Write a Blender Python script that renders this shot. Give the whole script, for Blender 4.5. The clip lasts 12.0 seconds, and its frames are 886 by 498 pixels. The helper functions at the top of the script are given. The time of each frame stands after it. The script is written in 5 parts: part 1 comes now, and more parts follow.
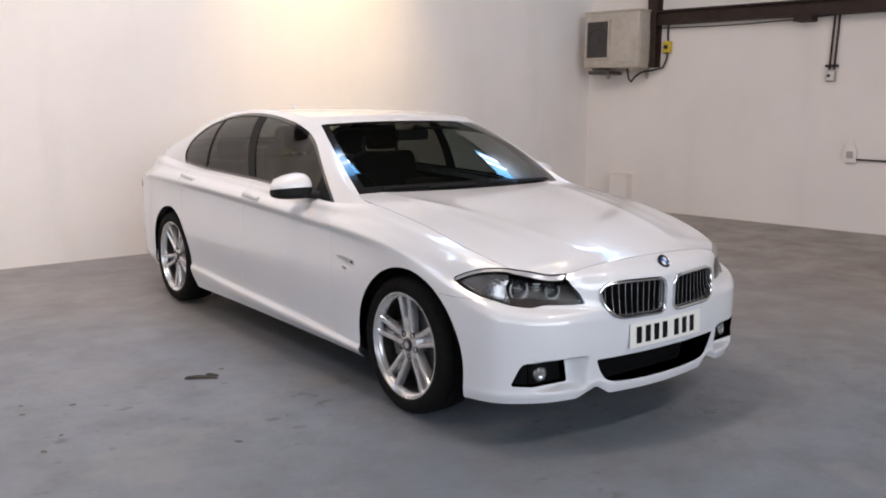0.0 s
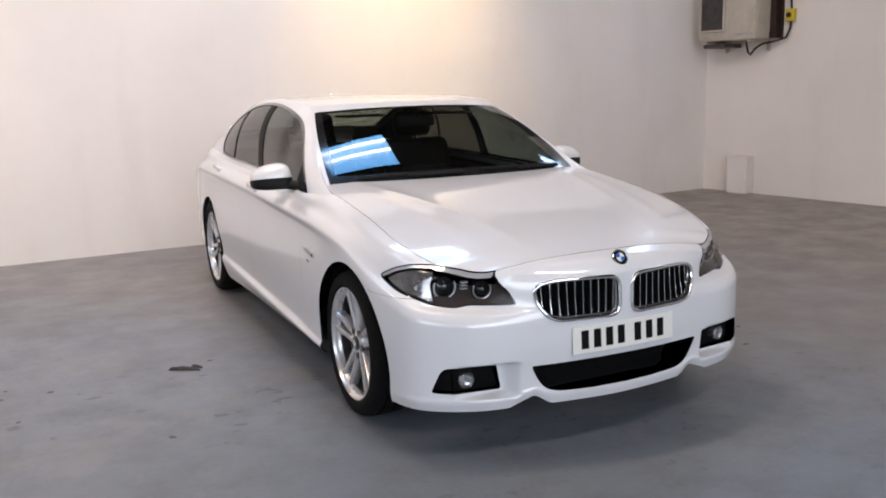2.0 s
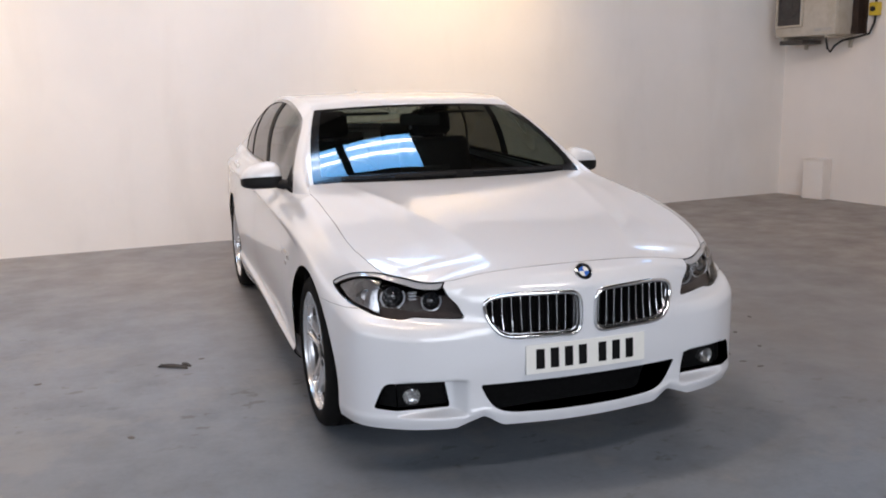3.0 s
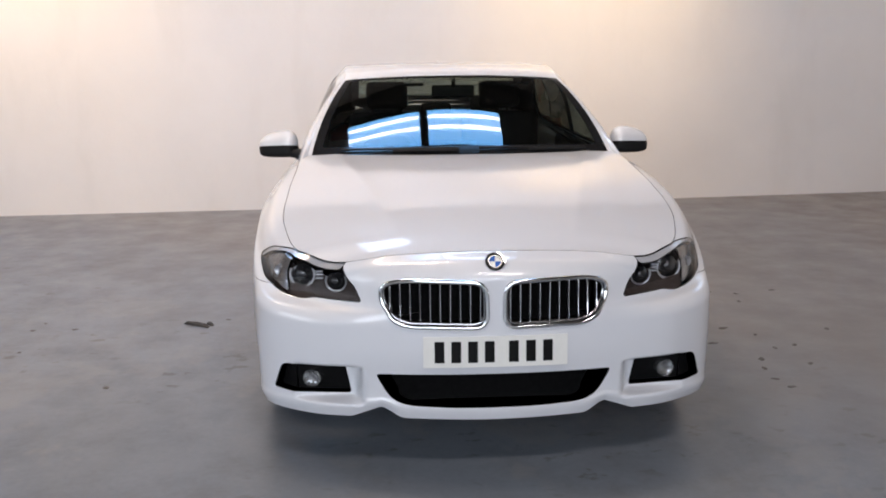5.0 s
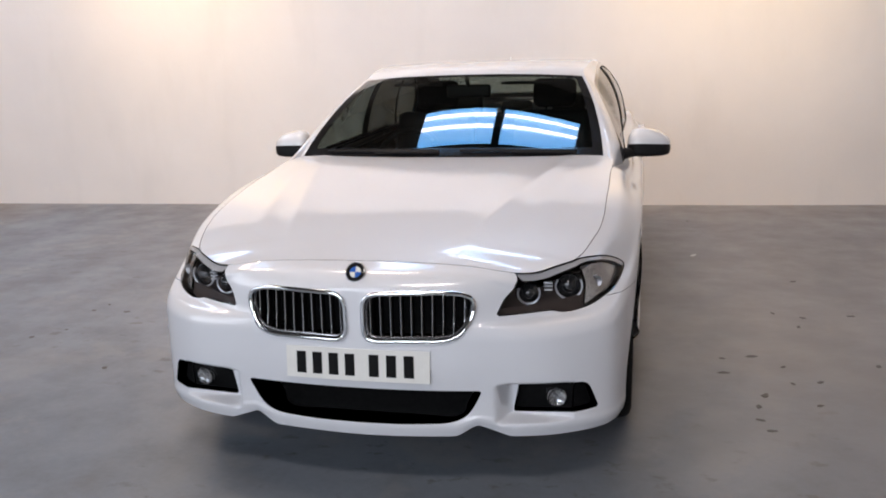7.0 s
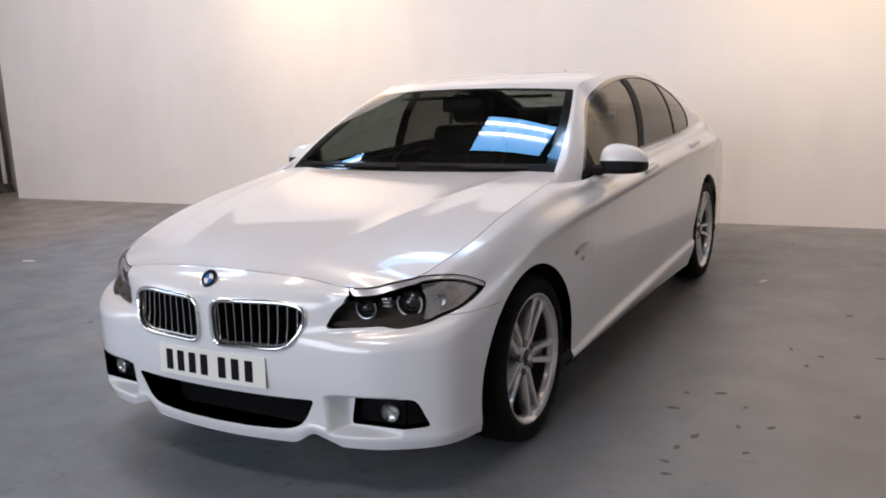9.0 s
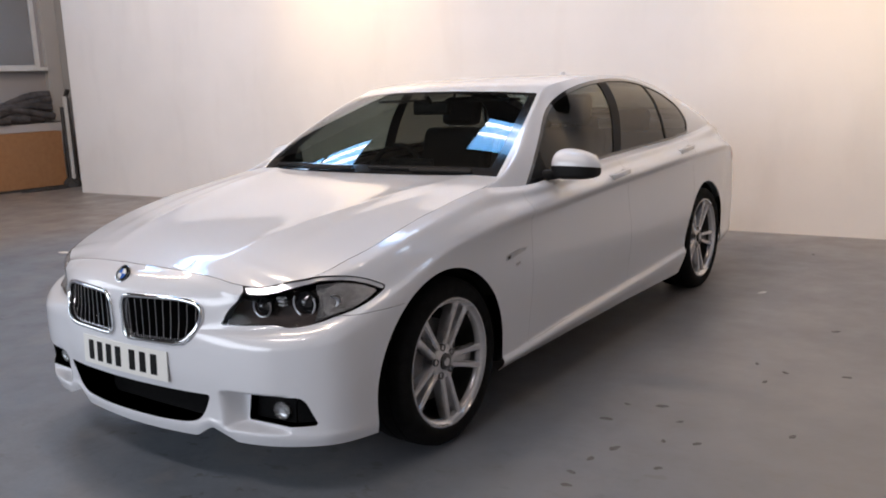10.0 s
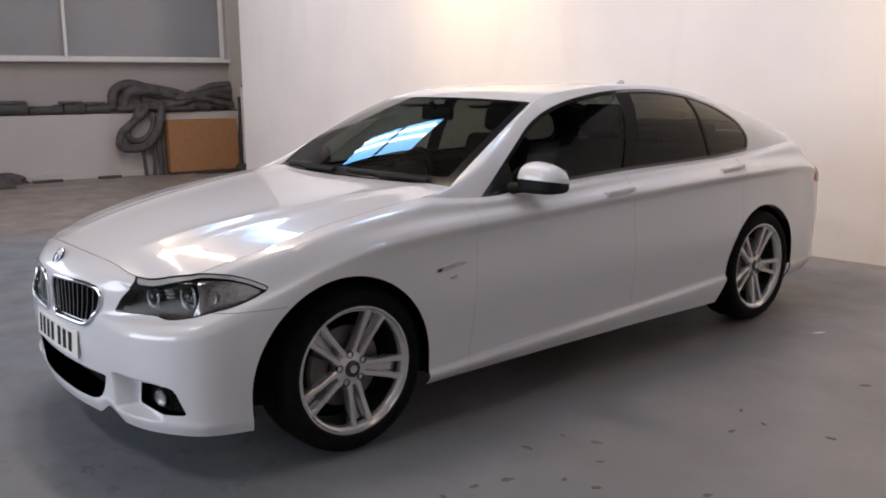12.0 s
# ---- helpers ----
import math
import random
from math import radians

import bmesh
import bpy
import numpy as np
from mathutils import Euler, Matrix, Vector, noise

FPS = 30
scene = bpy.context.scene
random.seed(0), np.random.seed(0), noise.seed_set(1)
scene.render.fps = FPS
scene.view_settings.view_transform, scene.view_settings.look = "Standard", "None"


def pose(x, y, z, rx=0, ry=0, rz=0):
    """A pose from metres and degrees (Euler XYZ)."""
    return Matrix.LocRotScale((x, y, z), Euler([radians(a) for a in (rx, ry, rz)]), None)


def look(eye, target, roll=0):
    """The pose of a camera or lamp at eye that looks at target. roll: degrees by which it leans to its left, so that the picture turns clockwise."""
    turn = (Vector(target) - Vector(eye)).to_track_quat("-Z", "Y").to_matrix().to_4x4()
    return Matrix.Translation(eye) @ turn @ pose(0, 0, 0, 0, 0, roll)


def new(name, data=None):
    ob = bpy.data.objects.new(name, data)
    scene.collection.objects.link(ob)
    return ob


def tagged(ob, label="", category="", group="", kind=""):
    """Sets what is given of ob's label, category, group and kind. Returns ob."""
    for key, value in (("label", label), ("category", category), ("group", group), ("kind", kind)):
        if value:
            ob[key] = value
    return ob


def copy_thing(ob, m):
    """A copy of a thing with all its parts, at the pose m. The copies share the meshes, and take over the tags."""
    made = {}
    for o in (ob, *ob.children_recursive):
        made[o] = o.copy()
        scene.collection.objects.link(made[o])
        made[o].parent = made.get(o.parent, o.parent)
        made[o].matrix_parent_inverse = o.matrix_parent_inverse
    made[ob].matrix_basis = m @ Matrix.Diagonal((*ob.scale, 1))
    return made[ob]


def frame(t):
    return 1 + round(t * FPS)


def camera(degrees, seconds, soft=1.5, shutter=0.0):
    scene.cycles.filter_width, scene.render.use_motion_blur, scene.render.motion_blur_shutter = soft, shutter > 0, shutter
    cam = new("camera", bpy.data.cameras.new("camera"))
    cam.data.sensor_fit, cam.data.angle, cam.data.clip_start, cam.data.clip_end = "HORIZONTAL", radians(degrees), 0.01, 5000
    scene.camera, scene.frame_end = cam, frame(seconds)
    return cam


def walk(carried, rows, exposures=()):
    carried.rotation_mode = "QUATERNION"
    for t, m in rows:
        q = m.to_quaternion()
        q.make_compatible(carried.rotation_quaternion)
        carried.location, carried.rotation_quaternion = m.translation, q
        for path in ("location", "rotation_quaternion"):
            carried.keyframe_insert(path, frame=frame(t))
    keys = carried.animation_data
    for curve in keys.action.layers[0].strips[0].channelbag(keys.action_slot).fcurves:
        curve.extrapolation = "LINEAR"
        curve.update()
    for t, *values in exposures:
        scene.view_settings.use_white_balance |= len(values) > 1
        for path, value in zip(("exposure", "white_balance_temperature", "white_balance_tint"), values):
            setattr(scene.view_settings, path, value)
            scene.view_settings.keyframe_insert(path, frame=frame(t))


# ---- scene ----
cam = camera(54.25, 12.0, soft=1.9)
ROWS = [
    (0, -3.1938, -3.2963, 1.4994, 80.288, -0.458, -37.586),
    (0.5, -2.9655, -3.3599, 1.4983, 80.055, 0.173, -35.151),
    (1, -2.71, -3.437, 1.4968, 80.24, 1.55, -32.479),
    (1.5, -2.4299, -3.5738, 1.5021, 79.894, 0.511, -28.336),
    (2, -2.1463, -3.6215, 1.4807, 79.405, 1.498, -25.974),
    (2.5, -1.8467, -3.6438, 1.4838, 79.3, 1.284, -22.787),
    (4.5, -0.6377, -3.6988, 1.468, 78.564, 1.117, -7.77),
    (5, -0.3457, -3.6973, 1.4585, 77.695, 0.473, -3.43),
    (5.5, -0.0415, -3.635, 1.4754, 77.864, 0.881, 0.807),
    (6, 0.2545, -3.5961, 1.4633, 77.976, 1.68, 4.545),
    (6.5, 0.5972, -3.5786, 1.4689, 78.117, 0.632, 9.303),
    (7, 0.9207, -3.4684, 1.4682, 77.533, 1.547, 12.85),
    (9, 2.1882, -3.0271, 1.4551, 78.621, 2.342, 28.741),
    (9.5, 2.51, -2.8699, 1.4548, 78.575, 1.638, 32.335),
    (10, 2.7677, -2.6835, 1.4387, 78.93, 2.103, 34.883),
    (10.5, 3.0111, -2.4648, 1.4545, 78.766, 1.977, 38.458),
    (11, 3.2826, -2.2579, 1.4547, 78.625, 1.943, 41.797),
    (11.5, 3.4779, -2.0509, 1.4413, 78.444, 1.832, 46.661),
    (12, 3.5986, -1.8436, 1.4527, 79.1, 0.399, 49.683),
]
walk(cam, [(t, pose(*r)) for t, *r in ROWS], [(0.0, 0.0, 6830, 16), (4.5, -0.06, 6810, 16.3), (12.0, -0.07, 6760, 17)])

# ---- light ----
world = bpy.data.worlds.new("world")
scene.world = world
world.use_nodes = True
world.node_tree.nodes["Background"].inputs[0].default_value = (0.62, 0.74, 1.0, 1)
world.node_tree.nodes["Background"].inputs[1].default_value = 0.4


def area(name, m, width, height, watts, color):
    data = bpy.data.lights.new(name, "AREA")
    data.shape, data.size, data.size_y, data.energy, data.color = "RECTANGLE", width, height, watts, color
    ob = new(name, data)
    ob.matrix_world = m
    return ob


def spot(name, eye, target, watts, color, angle, blend=1.0, radius=0.12):
    data = bpy.data.lights.new(name, "SPOT")
    data.energy, data.color, data.spot_size, data.spot_blend, data.shadow_soft_size = watts, color, radians(angle), blend, radius
    ob = new(name, data)
    ob.matrix_world = look(eye, target)
    return ob


# cool fill lamps added out of view, left and front, in place of daylight
area("left_fill", look((-8.4, -4.8, 3.0), (0.0, -1.2, 0.9)), 5.0, 2.8, 155, (0.76, 0.88, 1.0))
area("front_fill", look((-1.3, -9.2, 3.1), (0.2, 0.0, 0.9)), 6.5, 3.0, 450, (0.77, 0.88, 1.0))
# warm wall-washing lamps over the back wall
for x, watts in ((1.70, 270), (-3.75, 195)):
    spot("wall_washer", (x, 3.3, 4.1), (x, 5.2, 2.3), watts, (1.0, 0.74, 0.38), 72)
# unseen fill lamps added under the ceiling, turned to the back wall
for x, watts in ((-5.2, 145), (-1.4, 180), (2.6, 22)):
    area("wall_fill", look((x, 0.5, 5.9), (x, 5.0, 0.4)), 2.0, 0.4, watts, (1.0, 0.83, 0.66))
# one more added fill, to brighten the floor before the car
area("floor_fill", look((0.9, -4.2, 5.9), (1.3, -2.0, 0.0)), 2.2, 0.4, 110, (1.0, 0.96, 0.95))

# ---- mesh tools ----
import collections
from mathutils.bvhtree import BVHTree


class Sheet:
    """Points with normals and surface coordinates, and the faces between them."""

    def __init__(self, co, no, uv, faces):
        self.co, self.no, self.uv, self.faces = co, no, uv, faces


def spline(keys, values, at):
    """A smooth curve through values at keys, with no overshoot."""
    keys, values, at = np.asarray(keys, float), np.asarray(values, float), np.asarray(at, float)
    step = np.diff(keys)
    slope = np.diff(values) / step
    tan = np.zeros(len(keys))
    tan[0], tan[-1] = slope[0], slope[-1]
    for i in range(1, len(keys) - 1):
        a, b = slope[i - 1], slope[i]
        if a * b > 0:
            w1, w2 = 2 * step[i] + step[i - 1], step[i] + 2 * step[i - 1]
            tan[i] = (w1 + w2) / (w1 / a + w2 / b)
    k = np.clip(np.searchsorted(keys, at) - 1, 0, len(step) - 1)
    h = step[k]
    t = np.clip((at - keys[k]) / h, 0, 1)
    return ((1 + 2 * t) * (1 - t) ** 2 * values[k] + t * (1 - t) ** 2 * h * tan[k]
            + t * t * (3 - 2 * t) * values[k + 1] + t * t * (t - 1) * h * tan[k + 1])


def flow(keys, values, at):
    """A smooth curve through values at keys, rounder than spline."""
    keys, values, at = np.asarray(keys, float), np.asarray(values, float), np.asarray(at, float)
    tan = np.gradient(values, keys)
    k = np.clip(np.searchsorted(keys, at) - 1, 0, len(keys) - 2)
    h = keys[k + 1] - keys[k]
    t = np.clip((at - keys[k]) / h, 0, 1)
    return ((1 + 2 * t) * (1 - t) ** 2 * values[k] + t * (1 - t) ** 2 * h * tan[k]
            + t * t * (3 - 2 * t) * values[k + 1] + t * t * (t - 1) * h * tan[k + 1])


def ramp(a, b, x):
    t = np.clip((np.asarray(x, float) - a) / (b - a), 0, 1)
    return t * t * (3 - 2 * t)


def grid_sheet(co, uv, flip=False):
    """A sheet from an array of points [rows, columns, 3]."""
    n, m = co.shape[:2]
    du, dv = np.gradient(co, axis=0), np.gradient(co, axis=1)
    no = np.cross(du, dv)
    no /= np.maximum(np.linalg.norm(no, axis=2, keepdims=True), 1e-9)
    if flip:
        no = -no
    faces = []
    for i in range(n - 1):
        for j in range(m - 1):
            q = (i * m + j, (i + 1) * m + j, (i + 1) * m + j + 1, i * m + j + 1)
            faces.append(q[::-1] if flip else q)
    return Sheet(co.reshape(-1, 3), no.reshape(-1, 3), uv.reshape(-1, uv.shape[-1]), faces)


def split(sheet, f):
    """Cuts a sheet along f = 0. Returns the piece where f < 0 and the piece where f > 0."""
    f = np.where(np.abs(f) < 1e-7, 1e-7, f)
    data = np.hstack([sheet.co, sheet.no, sheet.uv])
    extra, cut = [], {}
    ins, outs = [], []

    def crossing(a, b):
        key = (a, b) if a < b else (b, a)
        if key not in cut:
            t = f[key[0]] / (f[key[0]] - f[key[1]])
            extra.append(data[key[0]] * (1 - t) + data[key[1]] * t)
            cut[key] = len(data) + len(extra) - 1
        return cut[key]

    neg = f < 0
    for face in sheet.faces:
        k = sum(neg[v] for v in face)
        if k == len(face):
            ins.append(face)
        elif k == 0:
            outs.append(face)
        else:
            a, b = [], []
            for i, v in enumerate(face):
                w = face[(i + 1) % len(face)]
                (a if neg[v] else b).append(v)
                if neg[v] != neg[w]:
                    c = crossing(v, w)
                    a.append(c)
                    b.append(c)
            if len(a) > 2:
                ins.append(tuple(a))
            if len(b) > 2:
                outs.append(tuple(b))
    if extra:
        data = np.vstack([data, np.array(extra)])

    def piece(faces):
        used = sorted({v for q in faces for v in q})
        to = {v: i for i, v in enumerate(used)}
        d = data[used] if used else data[:0]
        no = d[:, 3:6] / np.maximum(np.linalg.norm(d[:, 3:6], axis=1, keepdims=True), 1e-9)
        return Sheet(d[:, :3], no, d[:, 6:], [tuple(to[v] for v in q) for q in faces])

    return piece(ins), piece(outs)


def gap(sheet, f, width=0.0007):
    """Cuts a sheet along f = 0 and takes away a strip of that half width (f in metres)."""
    a, rest = split(sheet, f(sheet) + width)
    _, b = split(rest, f(rest) - width)
    return a, b


def rounded(points, radius, steps=5):
    """A polygon with its corners rounded by arcs."""
    p = [np.asarray(q, float) for q in points]
    out = []
    for i in range(len(p)):
        a, b, c = p[i - 1], p[i], p[(i + 1) % len(p)]
        r = radius[i] if isinstance(radius, (list, tuple)) else radius
        u, v = (a - b) / np.linalg.norm(a - b), (c - b) / np.linalg.norm(c - b)
        s, e = b + u * min(r, np.linalg.norm(a - b) * 0.45), b + v * min(r, np.linalg.norm(c - b) * 0.45)
        for t in np.linspace(0, 1, steps):
            out.append((1 - t) ** 2 * s + 2 * t * (1 - t) * b + t * t * e)
    return np.array(out)


def inside(poly, x, y):
    """Signed distance to a closed polygon: negative inside."""
    x, y = np.asarray(x, float), np.asarray(y, float)
    best, odd = np.full(len(x), 1e9), np.zeros(len(x), bool)
    for i in range(len(poly)):
        a, b = poly[i - 1], poly[i]
        d = b - a
        t = np.clip(((x - a[0]) * d[0] + (y - a[1]) * d[1]) / max(d @ d, 1e-12), 0, 1)
        best = np.minimum(best, np.hypot(x - a[0] - t * d[0], y - a[1] - t * d[1]))
        if a[1] != b[1]:
            odd ^= ((a[1] > y) != (b[1] > y)) & (x < (b[0] - a[0]) * (y - a[1]) / (b[1] - a[1]) + a[0])
    return np.where(odd, -best, best)


def mirrored(sheet):
    flip = np.array([-1, 1, 1])
    return Sheet(sheet.co * flip, sheet.no * flip, sheet.uv, [q[::-1] for q in sheet.faces])


def joined(*sheets):
    co, no, uv, faces, n = [], [], [], [], 0
    for s in sheets:
        co.append(s.co), no.append(s.no), uv.append(s.uv)
        faces += [tuple(v + n for v in q) for q in s.faces]
        n += len(s.co)
    return Sheet(np.vstack(co), np.vstack(no), np.vstack(uv), faces)


def welded(half):
    """A half sheet and its mirror image, joined where they meet at x = 0."""
    s = joined(half, mirrored(half))
    seen, to = {}, []
    for i, v in enumerate(s.co):
        key = (round(v[0], 5) + 0.0, round(v[1], 5), round(v[2], 5)) if abs(v[0]) < 1e-4 else i
        to.append(seen.setdefault(key, i))
    no = s.no.copy()
    mid = np.abs(s.co[:, 0]) < 1e-4
    no[mid, 0] = 0
    faces = [tuple(to[v] for v in q) for q in s.faces]
    faces = [q for q in faces if len(set(q)) == len(q)]
    used = sorted({v for q in faces for v in q})
    new_at = {v: i for i, v in enumerate(used)}
    return Sheet(s.co[used], no[used], s.uv[used], [tuple(new_at[v] for v in q) for q in faces])


def moved(sheet, depth):
    """The sheet pushed inwards by depth."""
    return Sheet(sheet.co - sheet.no * depth, sheet.no, sheet.uv, sheet.faces)


def border(sheet):
    count = {}
    for q in sheet.faces:
        for i, v in enumerate(q):
            count[(v, q[(i + 1) % len(q)])] = 1
    return [(a, b) for a, b in count if (b, a) not in count]


def walls(sheet, depth, way=None):
    """Strips from the sheet's open edges inwards: along the normals, or along way."""
    edges = border(sheet)
    co, no, faces = [], [], []
    for a, b in edges:
        pa, pb = sheet.co[a], sheet.co[b]
        da = way if way is not None else -sheet.no[a]
        db = way if way is not None else -sheet.no[b]
        n = np.cross(pb - pa, -np.asarray(da))
        n = n / max(np.linalg.norm(n), 1e-9)
        k = len(co)
        co += [pa, pb, pb + np.asarray(db) * depth, pa + np.asarray(da) * depth]
        no += [n] * 4
        faces.append((k + 1, k, k + 3, k + 2))
    return Sheet(np.array(co), -np.array(no), np.zeros((len(co), sheet.uv.shape[1])), faces)


def thick(sheet, depth):
    inner = moved(sheet, depth)
    inner = Sheet(inner.co, -inner.no, inner.uv, [q[::-1] for q in inner.faces])
    return joined(sheet, inner, walls(sheet, depth))


def add(name, me, material, parent=None, label="", at=None):
    ob = new(name, me)
    if material is not None and not me.materials:
        me.materials.append(material)
    if parent is not None:
        ob.parent = parent
    if at is not None:
        ob.matrix_basis = at
    return tagged(ob, label)


def sheet_part(name, sheet, material, parent, label=""):
    me = bpy.data.meshes.new(name)
    me.from_pydata([tuple(v) for v in sheet.co.tolist()], [], sheet.faces)
    me.polygons.foreach_set("use_smooth", [True] * len(me.polygons))
    me.normals_split_custom_set_from_vertices([tuple(v) for v in sheet.no.tolist()])
    me.update()
    return add(name, me, material, parent, label)


def part(name, bm, material, parent=None, label="", smooth=False, at=None):
    me = bpy.data.meshes.new(name)
    bm.normal_update()
    bm.to_mesh(me)
    bm.free()
    if smooth:
        me.polygons.foreach_set("use_smooth", [True] * len(me.polygons))
        me.set_sharp_from_angle(angle=radians(38))
    return add(name, me, material, parent, label, at)


def box(lo, hi, bevel=0.0, bm=None, turn=None, segments=2):
    """A box from corner to corner, with rounded edges."""
    own = bmesh.new()
    bmesh.ops.create_cube(own, size=1)
    for v in own.verts:
        v.co = Vector([(lo[i] + hi[i]) / 2 + (hi[i] - lo[i]) * v.co[i] for i in range(3)])
    if bevel:
        bmesh.ops.bevel(own, geom=own.edges[:], offset=bevel, segments=segments, affect="EDGES", profile=0.5)
    if turn is not None:
        own.transform(turn)
    return merged(bm, own)


def merged(bm, own):
    if bm is None:
        return own
    me = bpy.data.meshes.new("scratch")
    own.to_mesh(me)
    own.free()
    bm.from_mesh(me)
    bpy.data.meshes.remove(me)
    return bm


def tube(points, radius, sides=8, bm=None, closed=False, flat=None):
    """A pipe along points. flat: (width, height) scale of its section."""
    bm = bm or bmesh.new()
    p = [Vector(q) for q in points]
    rings = []
    n = len(p)
    side = None
    for i in range(n):
        a = p[i - 1] if (i or closed) else p[i]
        b = p[(i + 1) % n] if (i < n - 1 or closed) else p[i]
        d = (b - a).normalized()
        if side is None:
            side = d.orthogonal().normalized()
        side = (side - d * side.dot(d)).normalized()
        up = d.cross(side)
        r = radius[i] if isinstance(radius, (list, tuple)) else radius
        rings.append([bm.verts.new(p[i] + side * (r * math.cos(k * math.tau / sides)) + up * (r * math.sin(k * math.tau / sides))) for k in range(sides)])
    for i in range(n if closed else n - 1):
        a, b = rings[i], rings[(i + 1) % n]
        for k in range(sides):
            bm.faces.new((a[k], a[(k + 1) % sides], b[(k + 1) % sides], b[k]))
    if not closed:
        bm.faces.new(rings[0][::-1])
        bm.faces.new(rings[-1])
    return bm


def lathe(profile, steps=48, bm=None, close=False):
    """A body turned round the x axis from (x, radius) pairs."""
    bm = bm or bmesh.new()
    rings = []
    for k in range(steps):
        c, s = math.cos(k * math.tau / steps), math.sin(k * math.tau / steps)
        rings.append([bm.verts.new((x, r * c, r * s)) for x, r in profile])
    m = len(profile)
    for k in range(steps):
        a, b = rings[k], rings[(k + 1) % steps]
        for i in range(m if close else m - 1):
            j = (i + 1) % m
            bm.faces.new((a[i], a[j], b[j], b[i]))
    bmesh.ops.remove_doubles(bm, verts=bm.verts[:], dist=1e-5)
    bmesh.ops.recalc_face_normals(bm, faces=bm.faces[:])
    return bm


def slab(poly, lo, hi, axis="y", bm=None):
    """A flat polygon given in the plane across axis, drawn out from lo to hi along it."""
    own = bmesh.new()
    put = {"y": lambda a, b, d: (a, d, b), "x": lambda a, b, d: (d, a, b), "z": lambda a, b, d: (a, b, d)}[axis]
    v0 = [own.verts.new(put(a, b, lo)) for a, b in poly]
    v1 = [own.verts.new(put(a, b, hi)) for a, b in poly]
    own.faces.new(v0)
    own.faces.new(v1)
    for i in range(len(v0)):
        own.faces.new((v0[i - 1], v0[i], v1[i], v1[i - 1]))
    bmesh.ops.recalc_face_normals(own, faces=own.faces[:])
    return merged(bm, own)


def thing(name, label, category, at=None, group="", kind=""):
    ob = new(name)
    ob.empty_display_size = 0.1
    if at is not None:
        ob.matrix_basis = at
    return tagged(ob, label, category, group, kind)

# ---- materials ----
def material(name, color, rough=0.5, metal=0.0, **more):
    m = bpy.data.materials.new(name)
    m.use_nodes = True
    p = m.node_tree.nodes["Principled BSDF"]
    p.inputs["Base Color"].default_value = (*color, 1)
    p.inputs["Roughness"].default_value = rough
    p.inputs["Metallic"].default_value = metal
    for key, value in more.items():
        p.inputs[key.replace("_", " ")].default_value = value
    return m


def nodes_of(m):
    t = m.node_tree
    return t, t.nodes["Principled BSDF"]


def noise_node(t, scale, detail=4.0, coords="Object", rough=0.55, stretch=None):
    c = t.nodes.new("ShaderNodeTexCoord")
    n = t.nodes.new("ShaderNodeTexNoise")
    n.inputs["Scale"].default_value, n.inputs["Detail"].default_value, n.inputs["Roughness"].default_value = scale, detail, rough
    if stretch:
        mp = t.nodes.new("ShaderNodeMapping")
        mp.inputs["Scale"].default_value = stretch
        t.links.new(c.outputs[coords], mp.inputs["Vector"])
        t.links.new(mp.outputs["Vector"], n.inputs["Vector"])
    else:
        t.links.new(c.outputs[coords], n.inputs["Vector"])
    return n


def ramp_node(t, source, stops):
    r = t.nodes.new("ShaderNodeValToRGB")
    els = r.color_ramp.elements
    while len(els) < len(stops):
        els.new(0.5)
    for e, (at, c) in zip(els, stops):
        e.position, e.color = at, (*c, 1) if len(c) == 3 else c
    t.links.new(source, r.inputs["Fac"])
    return r


def mix_node(t, fac, a, b, blend="MIX"):
    m = t.nodes.new("ShaderNodeMix")
    m.data_type, m.blend_type = "RGBA", blend
    for key, value in ((0, fac), (6, a), (7, b)):
        if hasattr(value, "links"):
            t.links.new(value, m.inputs[key])
        else:
            m.inputs[key].default_value = value if key == 0 else (*value, 1)
    return m.outputs[2]


def bump_node(t, p, height, strength, distance=0.01):
    b = t.nodes.new("ShaderNodeBump")
    b.inputs["Strength"].default_value, b.inputs["Distance"].default_value = strength, distance
    t.links.new(height, b.inputs["Height"])
    t.links.new(b.outputs["Normal"], p.inputs["Normal"])


def speckled(name, color, other, scale, rough=0.6, metal=0.0, bump=0.0, **more):
    """A surface that varies between two colours at a coarse and a fine scale."""
    m = material(name, color, rough, metal, **more)
    t, p = nodes_of(m)
    a, b = noise_node(t, scale), noise_node(t, scale * 9, 3.0)
    fac = t.nodes.new("ShaderNodeMath")
    fac.operation = "MULTIPLY_ADD"
    fac.inputs[1].default_value = 0.35
    t.links.new(b.outputs["Fac"], fac.inputs[0])
    half = t.nodes.new("ShaderNodeMath")
    half.operation = "MULTIPLY"
    half.inputs[1].default_value = 0.65
    t.links.new(a.outputs["Fac"], half.inputs[0])
    t.links.new(half.outputs[0], fac.inputs[2])
    r = ramp_node(t, fac.outputs[0], [(0.35, color), (0.65, other)])
    t.links.new(r.outputs["Color"], p.inputs["Base Color"])
    if bump:
        bump_node(t, p, fac.outputs[0], bump)
    return m


